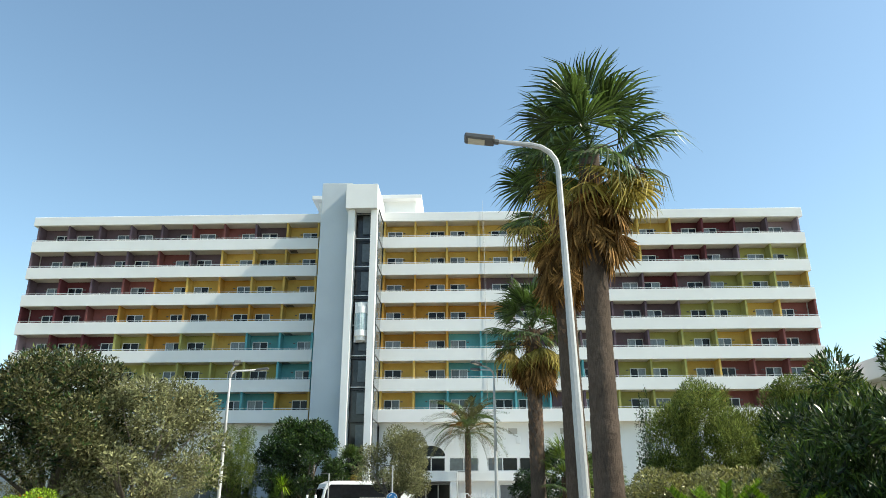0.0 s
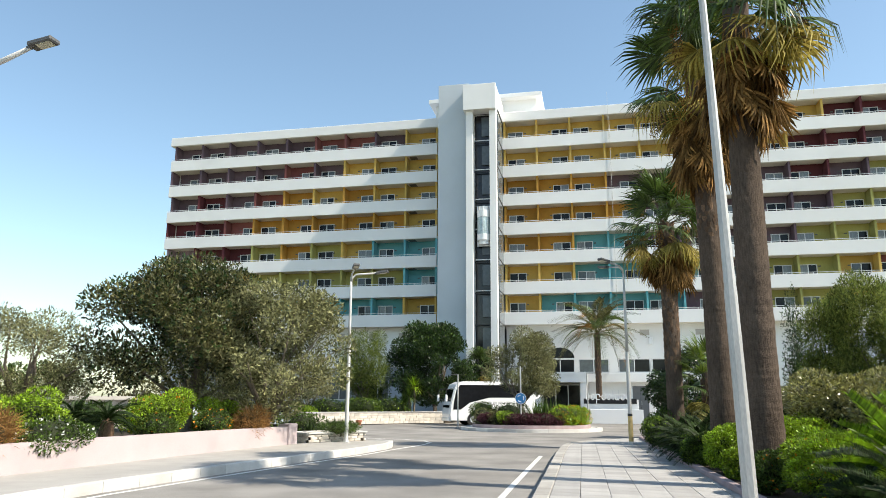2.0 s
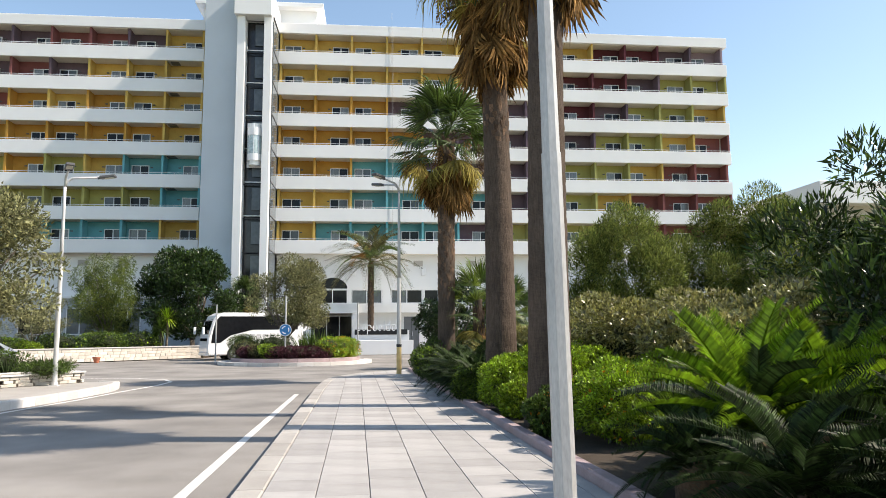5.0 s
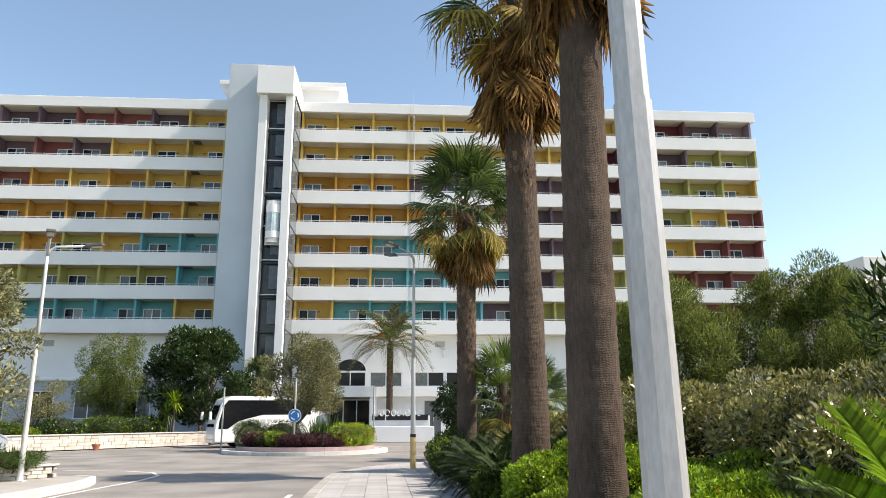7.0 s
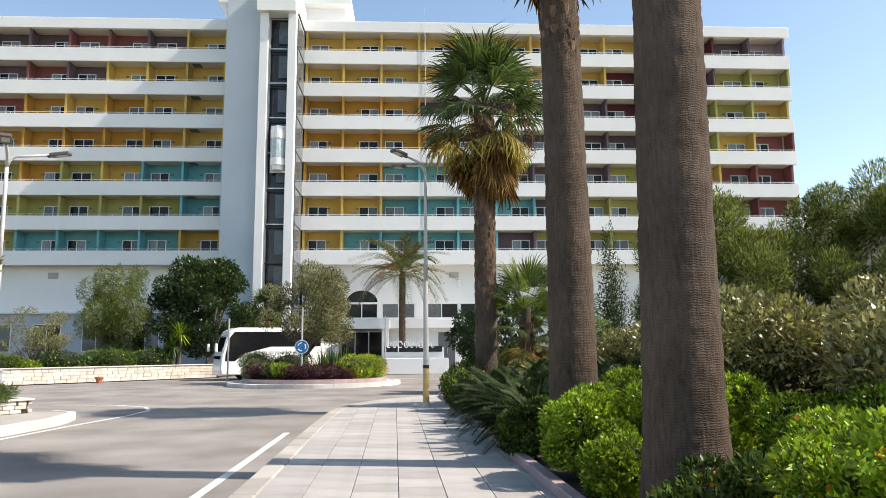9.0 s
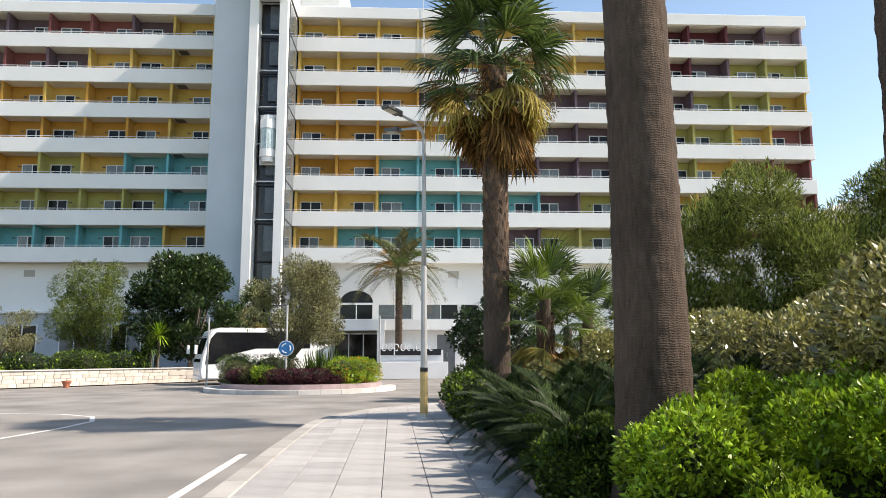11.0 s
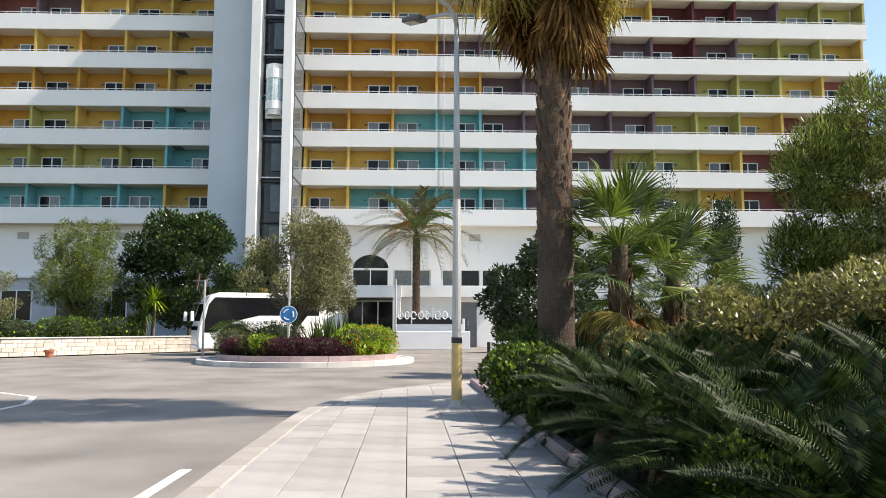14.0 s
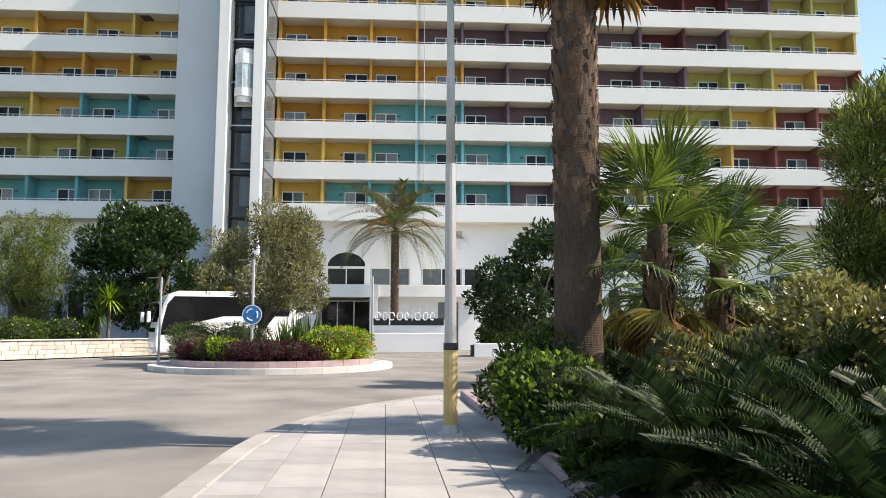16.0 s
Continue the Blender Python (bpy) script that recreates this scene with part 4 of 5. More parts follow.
for k, (x, y, rx, rz, n, fl) in enumerate([(1.3, 24.6, 0.45, 0.42, 4000, 0), (2.0, 21.5, 0.75, 0.62, 7500, 1), (0.85, 27.5, 0.46, 0.46, 4000, 0), (2.75, 22.6, 0.8, 0.55, 6500, 1), (1.3, 25.8, 0.68, 0.6, 7000, 0), (0.95, 29.0, 0.42, 0.4, 3000, 0), (2.35, 25.5, 0.85, 0.65, 8500, 0), (2.6, 26.9, 0.9, 0.68, 7500, 0), (3.3, 24.1, 0.9, 0.6, 6500, 0)]):
    bush("lime_shrub", x, y, LIME, (rx, rx, rz), int(n * 2.5), 0.056, 0.025, LEAF_MID if k in (2, 5) else LEAF_LIME, 60 + k, flowers=(FLOWER_ORANGE, 170, 0.042) if fl else ((LEAF_LIME, 2600, 0.026) if k in (2, 5) else None), group="lime shrubs", lobes=12, core=0.66)
bush("flowering_shrub", 1.3, 22.4, "leggy dark green shrub with orange flower heads before the palm trunk", (0.5, 0.5, 0.4), 5200, 0.07, 0.03, LEAF_MID, 58, flowers=(FLOWER_ORANGE, 110, 0.042), lobes=10, core=0.66)
for k, (x, y, rx, rz) in enumerate([(0.72, 35.6, 0.72, 0.6), (0.95, 37.6, 0.85, 0.75), (0.85, 34.0, 0.42, 0.35), (2.4, 39.6, 0.9, 0.8)]):
    bush("round_shrub", x, y, "dense dark green rounded shrub beside the footpath", (rx, rx, rz), 6000, 0.085, 0.036, LEAF_DARK if k == 3 else LEAF_MID, 75 + k, flowers=(LEAF_LIME, 900, 0.06) if k == 0 else ((FLOWER_ORANGE, 20, 0.05) if k == 1 else None))
SILVER = "loose silvery-olive hedge shrub with pale leaf undersides"
for k, (x, y, rx, rz) in enumerate([(3.9, 21.5, 1.2, 1.0), (5.3, 22.6, 1.4, 1.1), (4.3, 24.0, 1.2, 1.05), (3.8, 26.4, 1.2, 1.05), (5.3, 26.0, 1.4, 1.15), (4.2, 28.5, 1.2, 1.05), (5.6, 29.0, 1.4, 1.15), (4.9, 31.6, 1.3, 1.1), (5.2, 34.0, 1.4, 1.15), (3.6, 34.6, 1.0, 0.95), (6.8, 33.0, 1.5, 1.25), (7.2, 37.0, 1.6, 1.2), (8.4, 30.5, 1.7, 1.3), (8.0, 26.5, 1.7, 1.4), (9.8, 35.0, 1.8, 1.3), (6.6, 40.5, 1.6, 1.1), (4.6, 39.5, 1.3, 1.0), (2.3, 35.2, 0.7, 0.62)]):
    bush("silver_shrub", x, y, SILVER, (rx, rx, rz), 13000, 0.088, 0.034, LEAF_SILVER, 90 + k, lift=rz * 1.0, group="silver hedge", lobes=12, core=0.68)
tree("oleander", 6.9, 21.6, "tall oleander with narrow dark leaves", 2.6, (1.9, 1.9, 2.3), 26, 9000, 0.17, 0.036, LEAF_DARK, 110, 0.05, extra=(LEAF_MID, 4500, 0.18, 0.036), up=0.7)
tree("oleander", 7.6, 18.2, "tall oleander with narrow dark leaves", 2.2, (1.7, 1.7, 1.9), 22, 8000, 0.17, 0.036, LEAF_DARK, 111, 0.05, extra=(LEAF_MID, 4000, 0.18, 0.036), up=0.7)
# extra oleanders, added mostly out of view to shade the cycad bed
for k, (x, y) in enumerate([(6.0, 19.4), (6.2, 16.4), (5.4, 14.2)]):
    tree("oleander", x, y, "tall oleander with narrow dark leaves", 2.0, (1.6, 1.6, 1.8), 22, 8000, 0.17, 0.036, LEAF_DARK, 112 + k, 0.05, extra=(LEAF_MID, 4000, 0.18, 0.036), up=0.7)
for k, (x, y, cz, rad) in enumerate([(9.2, 40.2, 3.4, (2.2, 2.0, 3.5)), (14.0, 39.4, 3.7, (2.7, 2.2, 3.7)), (19.0, 40.0, 3.0, (2.8, 2.4, 2.7)), (25, 43, 3.2, (3.0, 2.6, 2.8))]):
    tree("feathery_tree", x, y, "feathery light green tamarisk-like tree", cz, rad, 72, 70000, 0.17, 0.025, LEAF_FEATHER, 120 + k, 0.1, up=0.8, low=-0.95, extra=(LEAF_MID, 20000 if k == 1 else 5000, 0.17, 0.026))
tree("round_tree", 2.75, 46.5, "dark round glossy-leaved tree", 2.4, (1.65, 1.7, 1.75), 26, 11000, 0.13, 0.06, LEAF_DARK, 130, 0.09)
for k, (x, y, h) in enumerate([(11.6, 60, 7.6), (14.4, 61, 7.0)]):
    tree("cypress", x, y, "slim dark cypress before the hotel", h * 0.52, (0.75, 0.75, h * 0.62), 26, 7000, 0.16, 0.06, LEAF_DARK, 135 + k, 0.09, kinds=(0.4, 0.6), up=0.9)

# left side: trees and planter
tree("carob_tree", -15.8, 32.5, "broad olive-brown tree with a ragged open crown", 3.7, (3.2, 2.9, 3.3), 62, 30000, 0.15, 0.06, LEAF_OLIVE, 140, 0.19, extra=(LEAF_DARK, 11000, 0.15, 0.06), low=-0.55, kinds=(0.13, 0.3), shell=0.3)
tree("grey_leaved_tree", -12.9, 32.9, "broad grey-green tree with dusty foliage", 3.3, (2.7, 2.6, 2.6), 46, 24000, 0.14, 0.055, LEAF_GREY, 141, 0.16, low=-0.9)
tree("olive_tree", -20.8, 30.2, "loose grey-green olive tree", 2.9, (2.6, 2.4, 1.8), 34, 16000, 0.12, 0.035, LEAF_GREY, 142, 0.16, low=-0.8)
tree("olive_tree", -24.8, 28.5, "loose grey-green olive tree", 2.7, (2.4, 2.2, 1.7), 30, 12000, 0.12, 0.035, LEAF_GREY, 143, 0.16, low=-0.8)


def wall_x(y):
    return float(np.interp(y, [-10, 21.5, 28.7, 33.8], [-13.4, -13.2, -12.75, -12.2]))


wall_bm = bmesh.new()
ys = [-10, 5, 14, 21.5, 25, 28.7, 31.2, 33.5]
outline = [(wall_x(y), y) for y in ys] + [(wall_x(y) - 0.28, y) for y in reversed(ys)]
prism(wall_bm, outline, lambda x, y: G(y) - 0.2, lambda x, y: G(y) + 0.62)
bmesh.ops.recalc_face_normals(wall_bm, faces=wall_bm.faces[:])
planter_wall = tagged(new("planter_wall", as_mesh("planter_wall", wall_bm, PINKWALL)), "low pale pink rendered planter wall", "wall", kind="structure")
part("wall_pier", boxed(wall_x(33.3) - 0.34, wall_x(33.3) + 0.06, 33.2, 33.9, G(32.4) - 0.1, G(32.4) + 0.7, bevel=0.02), PINKWALL, planter_wall)
soil_bm = bmesh.new()
prism(soil_bm, [(wall_x(y) - 0.27, y) for y in ys] + [(-34, 33.5), (-34, -10)], lambda x, y: G(y) - 0.1, lambda x, y: G(y) + 0.45)
bmesh.ops.recalc_face_normals(soil_bm, faces=soil_bm.faces[:])
tagged(new("planter_soil", as_mesh("planter_soil", soil_bm, SOIL)), "dry soil behind the planter wall", "soil", kind="structure")
for k, y in enumerate(np.arange(13.0, 20.6, 1.45)):
    x = wall_x(y) - 0.95 - 0.25 * (k % 3)
    big = 0.8 + 0.15 * ((k * 7) % 4) / 3
    kind = k % 4
    if kind in (0, 2):
        bush("lime_shrub", x, y, "rounded lime-green shrub behind the planter wall", (0.95 * big, 0.88, 0.75 * big), 6800, 0.075, 0.034, LEAF_LIME, 150 + k, base=G(y) + 0.42, flowers=(FLOWER_ORANGE, 120, 0.05) if kind == 2 else None)
    elif kind == 1:
        bush("flowering_shrub", x, y, "shrub with orange flowers spilling over the wall", (0.7, 0.75, 0.48), 3600, 0.08, 0.034, LEAF_MID, 150 + k, base=G(y) + 0.4, flowers=(FLOWER_ORANGE, 160, 0.05))
    else:
        bush("rusty_grass", x + 0.35, y, "tuft of rusty dry grass over the wall", (0.55, 0.6, 0.42), 2600, 0.32, 0.012, LEAF_RUST, 150 + k, base=G(y) + 0.4, droop=0.2)
WALLLIME = "broad rounded lime-green shrub behind the planter wall"
for k, (x, y, rx, ry, rz, bloom) in enumerate([(-14.5, 23.5, 1.0, 1.15, 0.72, 0), (-14.2, 28.3, 0.95, 1.45, 0.74, 150), (-14.1, 31.9, 0.8, 1.2, 0.62, 0)]):
    bush("lime_shrub", x, y, WALLLIME, (rx, ry, rz), 12000, 0.07, 0.032, LEAF_LIME, 150 + k, base=G(y) + 0.42, flowers=(FLOWER_ORANGE, bloom, 0.06) if bloom else None, lobes=12, core=0.7)
bush("flowering_shrub", -13.35, 29.9, "shrub with orange flowers spilling over the wall", (0.55, 0.9, 0.5), 4200, 0.075, 0.032, LEAF_MID, 160, base=G(30) + 0.36, flowers=(FLOWER_ORANGE, 170, 0.06))
bush("flowering_shrub", -13.5, 27.3, "leafy green shrub with a few orange flowers", (0.45, 0.8, 0.42), 3600, 0.075, 0.032, LEAF_MID, 161, base=G(27) + 0.4, flowers=(FLOWER_ORANGE, 50, 0.06))
for k, (x, y) in enumerate([(-13.7, 21.6), (-12.9, 31.6)]):
    bush("rusty_grass", x, y, "tuft of rusty dry grass over the wall", (0.5, 0.75, 0.45), 3200, 0.3, 0.012, LEAF_RUST, 164 + k, base=G(y) + 0.4, droop=0.2)
bush("white_flower_shrub", -13.4, 23.2, "low shrub with many white flowers over the wall", (0.5, 1.2, 0.5), 4200, 0.08, 0.034, LEAF_MID, 170, base=G(22) + 0.25, flowers=(FLOWER_WHITE, 420, 0.06))
for k, (x, y) in enumerate([(-14.1, 25.9), (-15.2, 26.0)]):
    feather_palm("cycad", x, y, "cycad with dusty dark fronds behind the wall", 0.5, 0.17, 30, CYCAD_FRONDS, 180 + k, 0.85, (70, -15), base=G(y) + 0.42, category="cycad")
# stone planter at the corner
planter = thing("stone_planter", (-11.25, 35.7, G(35.2)), "low stone planter with a pale coping", "planter", turn=0)
stone_me = [as_mesh("stone", boxed(-0.14, 0.14, -0.05, 0.05, 0, 0.095, bevel=0.012), STONEWALL), as_mesh("stone", boxed(-0.1, 0.1, -0.05, 0.05, 0, 0.095, bevel=0.012), STONEWALL)]
corner = [(-0.75, -1.2), (0.75, 0.85), (-0.3, 1.5), (-1.8, -0.6)]
rs = random.Random(9)
for (ax, ay), (bx, by) in zip(corner, corner[1:] + corner[:1]):
    ln, ang = math.hypot(bx - ax, by - ay), math.degrees(math.atan2(by - ay, bx - ax))
    for c in range(3):
        d = 0.1 + 0.12 * (c % 2)
        while d < ln - 0.1:
            w = rs.choice((0, 1))
            ob = part("stone", stone_me[w], None, planter)
            ob.matrix_basis = pose(ax + (bx - ax) * d / ln, ay + (by - ay) * d / ln, 0.102 * c + rs.uniform(-0.004, 0.004), 0, 0, ang + rs.uniform(-1.5, 1.5))
            d += (0.29, 0.21)[w]
    cap = part("coping", boxed(-0.06, ln + 0.06, -0.1, 0.1, 0.31, 0.37, bevel=0.012), KERB, planter)
    cap.matrix_basis = pose(ax, ay, 0, 0, 0, ang)
core = bmesh.new()
prism(core, [(x * 0.95, y * 0.95) for x, y in corner], 0.0, 0.28)
part("soil", core, SOIL, planter)
bush("low_grass", -11.2, 35.6, "low green ground cover in the stone planter", (0.75, 0.8, 0.24), 3000, 0.16, 0.014, LEAF_MID, 190, base=G(34) + 0.26)
sword_plant("yucca", -11.9, 37.0, "clump of dark sword-leaved yucca", 70, 0.95, 0.05, LEAF_CYCAD, 191)
sword_plant("yucca", -12.7, 36.3, "clump of dark sword-leaved yucca", 60, 0.9, 0.05, LEAF_CYCAD, 192)
bush("low_shrub", -13.5, 37.4, "low dark shrub by the parking", (1.0, 0.9, 0.6), 3000, 0.1, 0.04, LEAF_MID, 193)

# roundabout
IX, IY, IR = -5.7, 55.6, 4.45
island = thing("roundabout_island", (IX, IY, G(IY)), "round traffic island with pale outer kerb and mauve inner kerb", "traffic island", kind="structure")


def ring_stones(radius, width, z0, z1, count, material, name):
    for k in range(count):
        a0, a1 = 2 * math.pi * (k + 0.007) / count, 2 * math.pi * (k + 0.993) / count
        bm = bmesh.new()
        pts = [(math.cos(a) * q, math.sin(a) * q) for a, q in ((a0, radius - width), (a0, radius), ((a0 + a1) / 2, radius), (a1, radius), (a1, radius - width), ((a0 + a1) / 2, radius - width))]
        tilt = lambda y: G(IY + y) - G(IY)
        prism(bm, list(reversed(pts)), lambda x, y: z0 + tilt(y), lambda x, y: z1 + tilt(y))
        bmesh.ops.recalc_face_normals(bm, faces=bm.faces[:])
        part(name, bm, material, island)


ring_stones(IR, 0.3, -0.26, 0.0, 30, KERB, "kerb_stone")
ring_stones(3.72, 0.22, -0.1, 0.19, 26, KERB_PINK, "inner_kerb_stone")
apron = bmesh.new()
prism(apron, [(4.27 * math.cos(2 * math.pi * k / 40), 4.27 * math.sin(2 * math.pi * k / 40)) for k in range(40)], lambda x, y: -0.26 + G(IY + y) - G(IY), lambda x, y: -0.02 + G(IY + y) - G(IY))
part("apron", apron, KERB, island)
mound = bmesh.new()
prism(mound, [(3.5 * math.cos(2 * math.pi * k / 40), 3.5 * math.sin(2 * math.pi * k / 40)) for k in range(40)], -0.1, 0.17)
part("soil", mound, SOIL, island)
ISOIL = G(IY) + 0.15
tree("olive_tree", -6.3, 56.8, "grey-green olive tree on the roundabout", 3.75, (2.3, 2.1, 2.6), 46, 22000, 0.15, 0.042, LEAF_GREY, 200, 0.2, low=-0.6, extra=(LEAF_OLIVE, 8000, 0.12, 0.034), up=0.5)
for k in range(16):
    a = math.radians(176 + 11.5 * k)
    x, y = IX + 2.95 * math.cos(a), IY + 2.95 * math.sin(a)
    if k < 3:
        bush("ball_shrub", x - 0.1, y, "dark green clipped ball shrub on the roundabout" if k < 2 else "silver-grey clipped ball shrub on the roundabout", (0.95, 0.85, 0.8) if k < 2 else (0.75, 0.7, 0.6), 4600, 0.07, 0.024, LEAF_MID if k < 2 else LEAF_GREY, 210 + k, base=ISOIL)
    elif k in (5, 6):
        bush("mixed_shrub", x, y, "low yellow-green shrub between the red-leaved ones", (0.62, 0.6, 0.5), 2600, 0.09, 0.035, LEAF_OLIVE if k == 5 else LEAF_LIME, 210 + k, base=ISOIL)
    elif k < 12:
        bush("red_leaf_shrub", x, y, "low dark red-leaved shrub on the roundabout", (0.7, 0.6, 0.42), 2800, 0.09, 0.035, LEAF_RED, 210 + k, base=ISOIL, group="red shrubs")
    else:
        bush("lantana", x, y, "yellow-green lantana with orange flowers on the roundabout", (0.95, 0.85, 0.7), 4400, 0.08, 0.036, LEAF_LIME, 210 + k, base=ISOIL, flowers=(FLOWER_ORANGE, 220, 0.06))
for k, (x, y, s) in enumerate([(IX + dx, IY + dy, ln) for dx, dy, ln in ((0.9, -1.0, 1.75), (1.7, -0.8, 1.6), (0.4, -0.6, 1.7), (1.2, 0.0, 1.9), (-1.7, -1.2, 1.0), (-2.4, -0.4, 1.0), (-0.6, -1.3, 0.95), (2.6, 0.4, 1.3))]):
    sword_plant("strap_leaf_plant", x, y, "clump of green strap-leaved plants on the roundabout", 46, s, 0.07, LEAF_MID, 230 + k, base=ISOIL, spread=(82, 25))
bush("dark_shrub", -7.0, 55.0, "dark green shrub on the roundabout", (1.3, 0.9, 0.8), 4000, 0.08, 0.035, LEAF_DARK, 240, base=ISOIL)
bush("dark_shrub", -3.7, 57.4, "dark green shrub on the roundabout", (1.2, 1.0, 0.6), 4000, 0.08, 0.035, LEAF_MID, 241, base=ISOIL)

# planting and low wall before the hotel's far wing
stone_wall = thing("stone_wall", (0, 0, 0), "low curved wall of pale stone blocks", "wall", kind="structure")
wall_line = [(-27, 52.5), (-23.5, 55.6), (-20.3, 59.2), (-17.4, 62.8), (-14.6, 66.2), (-13.6, 66.8)]
gone = [0.0]
for a, b in zip(wall_line, wall_line[1:]):
    gone.append(gone[-1] + math.dist(a, b))
block_me = [as_mesh("stone", boxed(-w / 2, w / 2, -0.16, 0.16, 0, 0.2, bevel=0.014), STONEWALL) for w in (0.5, 0.38, 0.62)]
for c in range(4):
    d = 0.2 * (c % 2)
    while d < gone[-1] - 0.3:
        w = rs.choice((0, 1, 2))
        wid = (0.5, 0.38, 0.62)[w]
        px, py = (float(np.interp(d + wid / 2, gone, [p[i] for p in wall_line])) for i in (0, 1))
        qx, qy = (float(np.interp(d + wid, gone, [p[i] for p in wall_line])) for i in (0, 1))
        ob = part("stone", block_me[w], None, stone_wall)
        ob.matrix_basis = pose(px, py, G(py) - 0.14 + 0.205 * c, 0, 0, math.degrees(math.atan2(qy - py, qx - px)) + rs.uniform(-1, 1))
        d += wid + 0.012
for (ax, ay), (bx, by) in zip(wall_line, wall_line[1:]):
    cap = part("coping", boxed(-0.02, math.dist((ax, ay), (bx, by)) + 0.02, -0.22, 0.22, 0, 0.07, bevel=0.015), KERB, stone_wall)
    cap.matrix_basis = Matrix.Translation((ax, ay, G(ay) + 0.685)) @ Euler((0, math.atan2(G(ay) - G(by), math.dist((ax, ay), (bx, by))), math.atan2(by - ay, bx - ax))).to_matrix().to_4x4()
bank = bmesh.new()
prism(bank, [(x - 0.1, y + 0.1) for x, y in wall_line] + [(-13.6, 79), (-45, 79), (-45, 52.5)], lambda x, y: G(y) - 0.3, lambda x, y: G(y) + 0.5)
bmesh.ops.recalc_face_normals(bank, faces=bank.faces[:])
tagged(new("raised_bed", as_mesh("raised_bed", bank, SOIL)), "raised soil bed behind the stone wall", "planting bed", kind="structure")
BED = 0.5
for k, (x, y, rx, rz) in enumerate([(-21.6, 61.6, 1.6, 0.62), (-19.6, 63.6, 1.7, 0.68), (-17.8, 65.4, 1.6, 0.66), (-23.8, 58.8, 1.4, 0.5)]):
    bush("hedge_shrub", x, y, "low spreading dark green hedge above the stone wall", (rx, 1.3, rz * 1.45), 7000, 0.1, 0.045, LEAF_MID if k % 2 else LEAF_DARK, 250 + k, base=G(y) + BED - 0.05, lift=rz * 0.7, flowers=(LEAF_LIME, 700, 0.09))
bush("lime_shrub", -22.6, 59.4, "yellow-green shrub above the stone wall", (0.9, 0.8, 0.4), 2400, 0.12, 0.05, LEAF_LIME, 256, base=G(59) + BED - 0.05)
tree("magnolia", -14.9, 69.0, "dense dark glossy magnolia tree before the hotel", 4.6, (3.85, 3.2, 3.6), 46, 30000, 0.24, 0.1, LEAF_DARK, 260, 0.2, low=-0.85, extra=(LEAF_MID, 5000, 0.2, 0.085), up=0.5)
tree("light_green_tree", -20.6, 67.6, "upright light green fine-leaved tree", 4.4, (2.2, 2.0, 3.7), 50, 24000, 0.2, 0.03, LEAF_FEATHER, 261, 0.12, droop=0.6, low=-0.9, extra=(LEAF_MID, 8000, 0.18, 0.03))
tree("grey_shrub_tree", -22.9, 61.0, "small dusty grey-green tree", 2.6, (1.9, 1.6, 1.9), 26, 8000, 0.11, 0.04, LEAF_GREY, 262, 0.07, low=-0.8)
tree("grey_shrub_tree", -30.0, 64, "small dusty grey-green tree", 3.0, (2.6, 2.0, 2.3), 28, 9000, 0.12, 0.045, LEAF_GREY, 263, 0.09, low=-0.8)
tree("hill_tree", -33.0, 60, "round dark tree by the parking", 3.2, (3.0, 2.4, 2.4), 28, 9000, 0.13, 0.05, LEAF_OLIVE, 264, 0.12, low=-0.8)
for k, (x, y, h, s) in enumerate([(-17.6, 68.2, 2.6, 0.8), (-17.2, 67.7, 1.5, 0.75), (-18.1, 67.9, 0.9, 0.7), (-17.0, 68.4, 2.0, 0.75), (-19.3, 67.6, 1.7, 0.65)]):
    sword_plant("yucca", x, y, "tall yucca with heads of sword leaves", 80, s, 0.055, LEAF_OLIVE if k < 4 else LEAF_CYCAD, 270 + k, base=G(y) + BED, trunk=h, spread=(85, -50))
fan_palm("low_fan_palm", -11.6, 72.5, "small fan palm by the lift tower", 4.6, 0.16, 0.14, 22, 4, 4, 27, 0.85, 0.9)
for k, (x, y) in enumerate([(-1.2, 73.2), (0.2, 73.4), (-2.2, 73.0), (1.0, 73.0)]):
    sword_plant("strap_leaf_plant", x, y, "green strap-leaved plants behind the sign", 40, 0.95, 0.08, LEAF_MID, 280 + k, base=0.6, spread=(84, 25))
for k, (x, y) in enumerate([(3.9, 66.0), (4.9, 66.4), (6.0, 66.2), (7.2, 66.4)]):
    bush("potted_shrub", x, y, "green leafy shrub in the planter by the service door", (0.75, 0.65, 0.85), 2600, 0.2, 0.07, LEAF_MID, 285 + k, base=G(y) + 0.35)
feather_palm("date_palm", -1.35, 74.6, "date palm with drooping grey-green fronds before the entrance", 7.6, 0.25, 40, DATE_FRONDS + DATE_FRONDS + DATE_DRY, 290, 1.75, (80, -26), base=-0.3)

# sign wall
sign = thing("sign_wall", (-0.5, 71.2, G(71) + 0.15), "low white entrance wall with a black strip and pale letters", "sign")
part("wall", boxed(-2.3, 2.3, 0, 0.35, -0.3, 1.65, bevel=0.02), WHITE_CLEAN, sign)
part("panel", boxed(-2.15, 2.15, -0.06, 0.0, 1.3, 1.72), BLACK, sign, "black strip")
planter_back = part("planter", boxed(-2.3, 2.3, 0.35, 3.2, -0.3, 1.35), WHITE_CLEAN, sign)
part("ramp_wall", boxed(-3.3, 2.6, -0.8, -0.4, -0.3, 0.85, bevel=0.02), WHITE_CLEAN, sign)
xx = -2.0
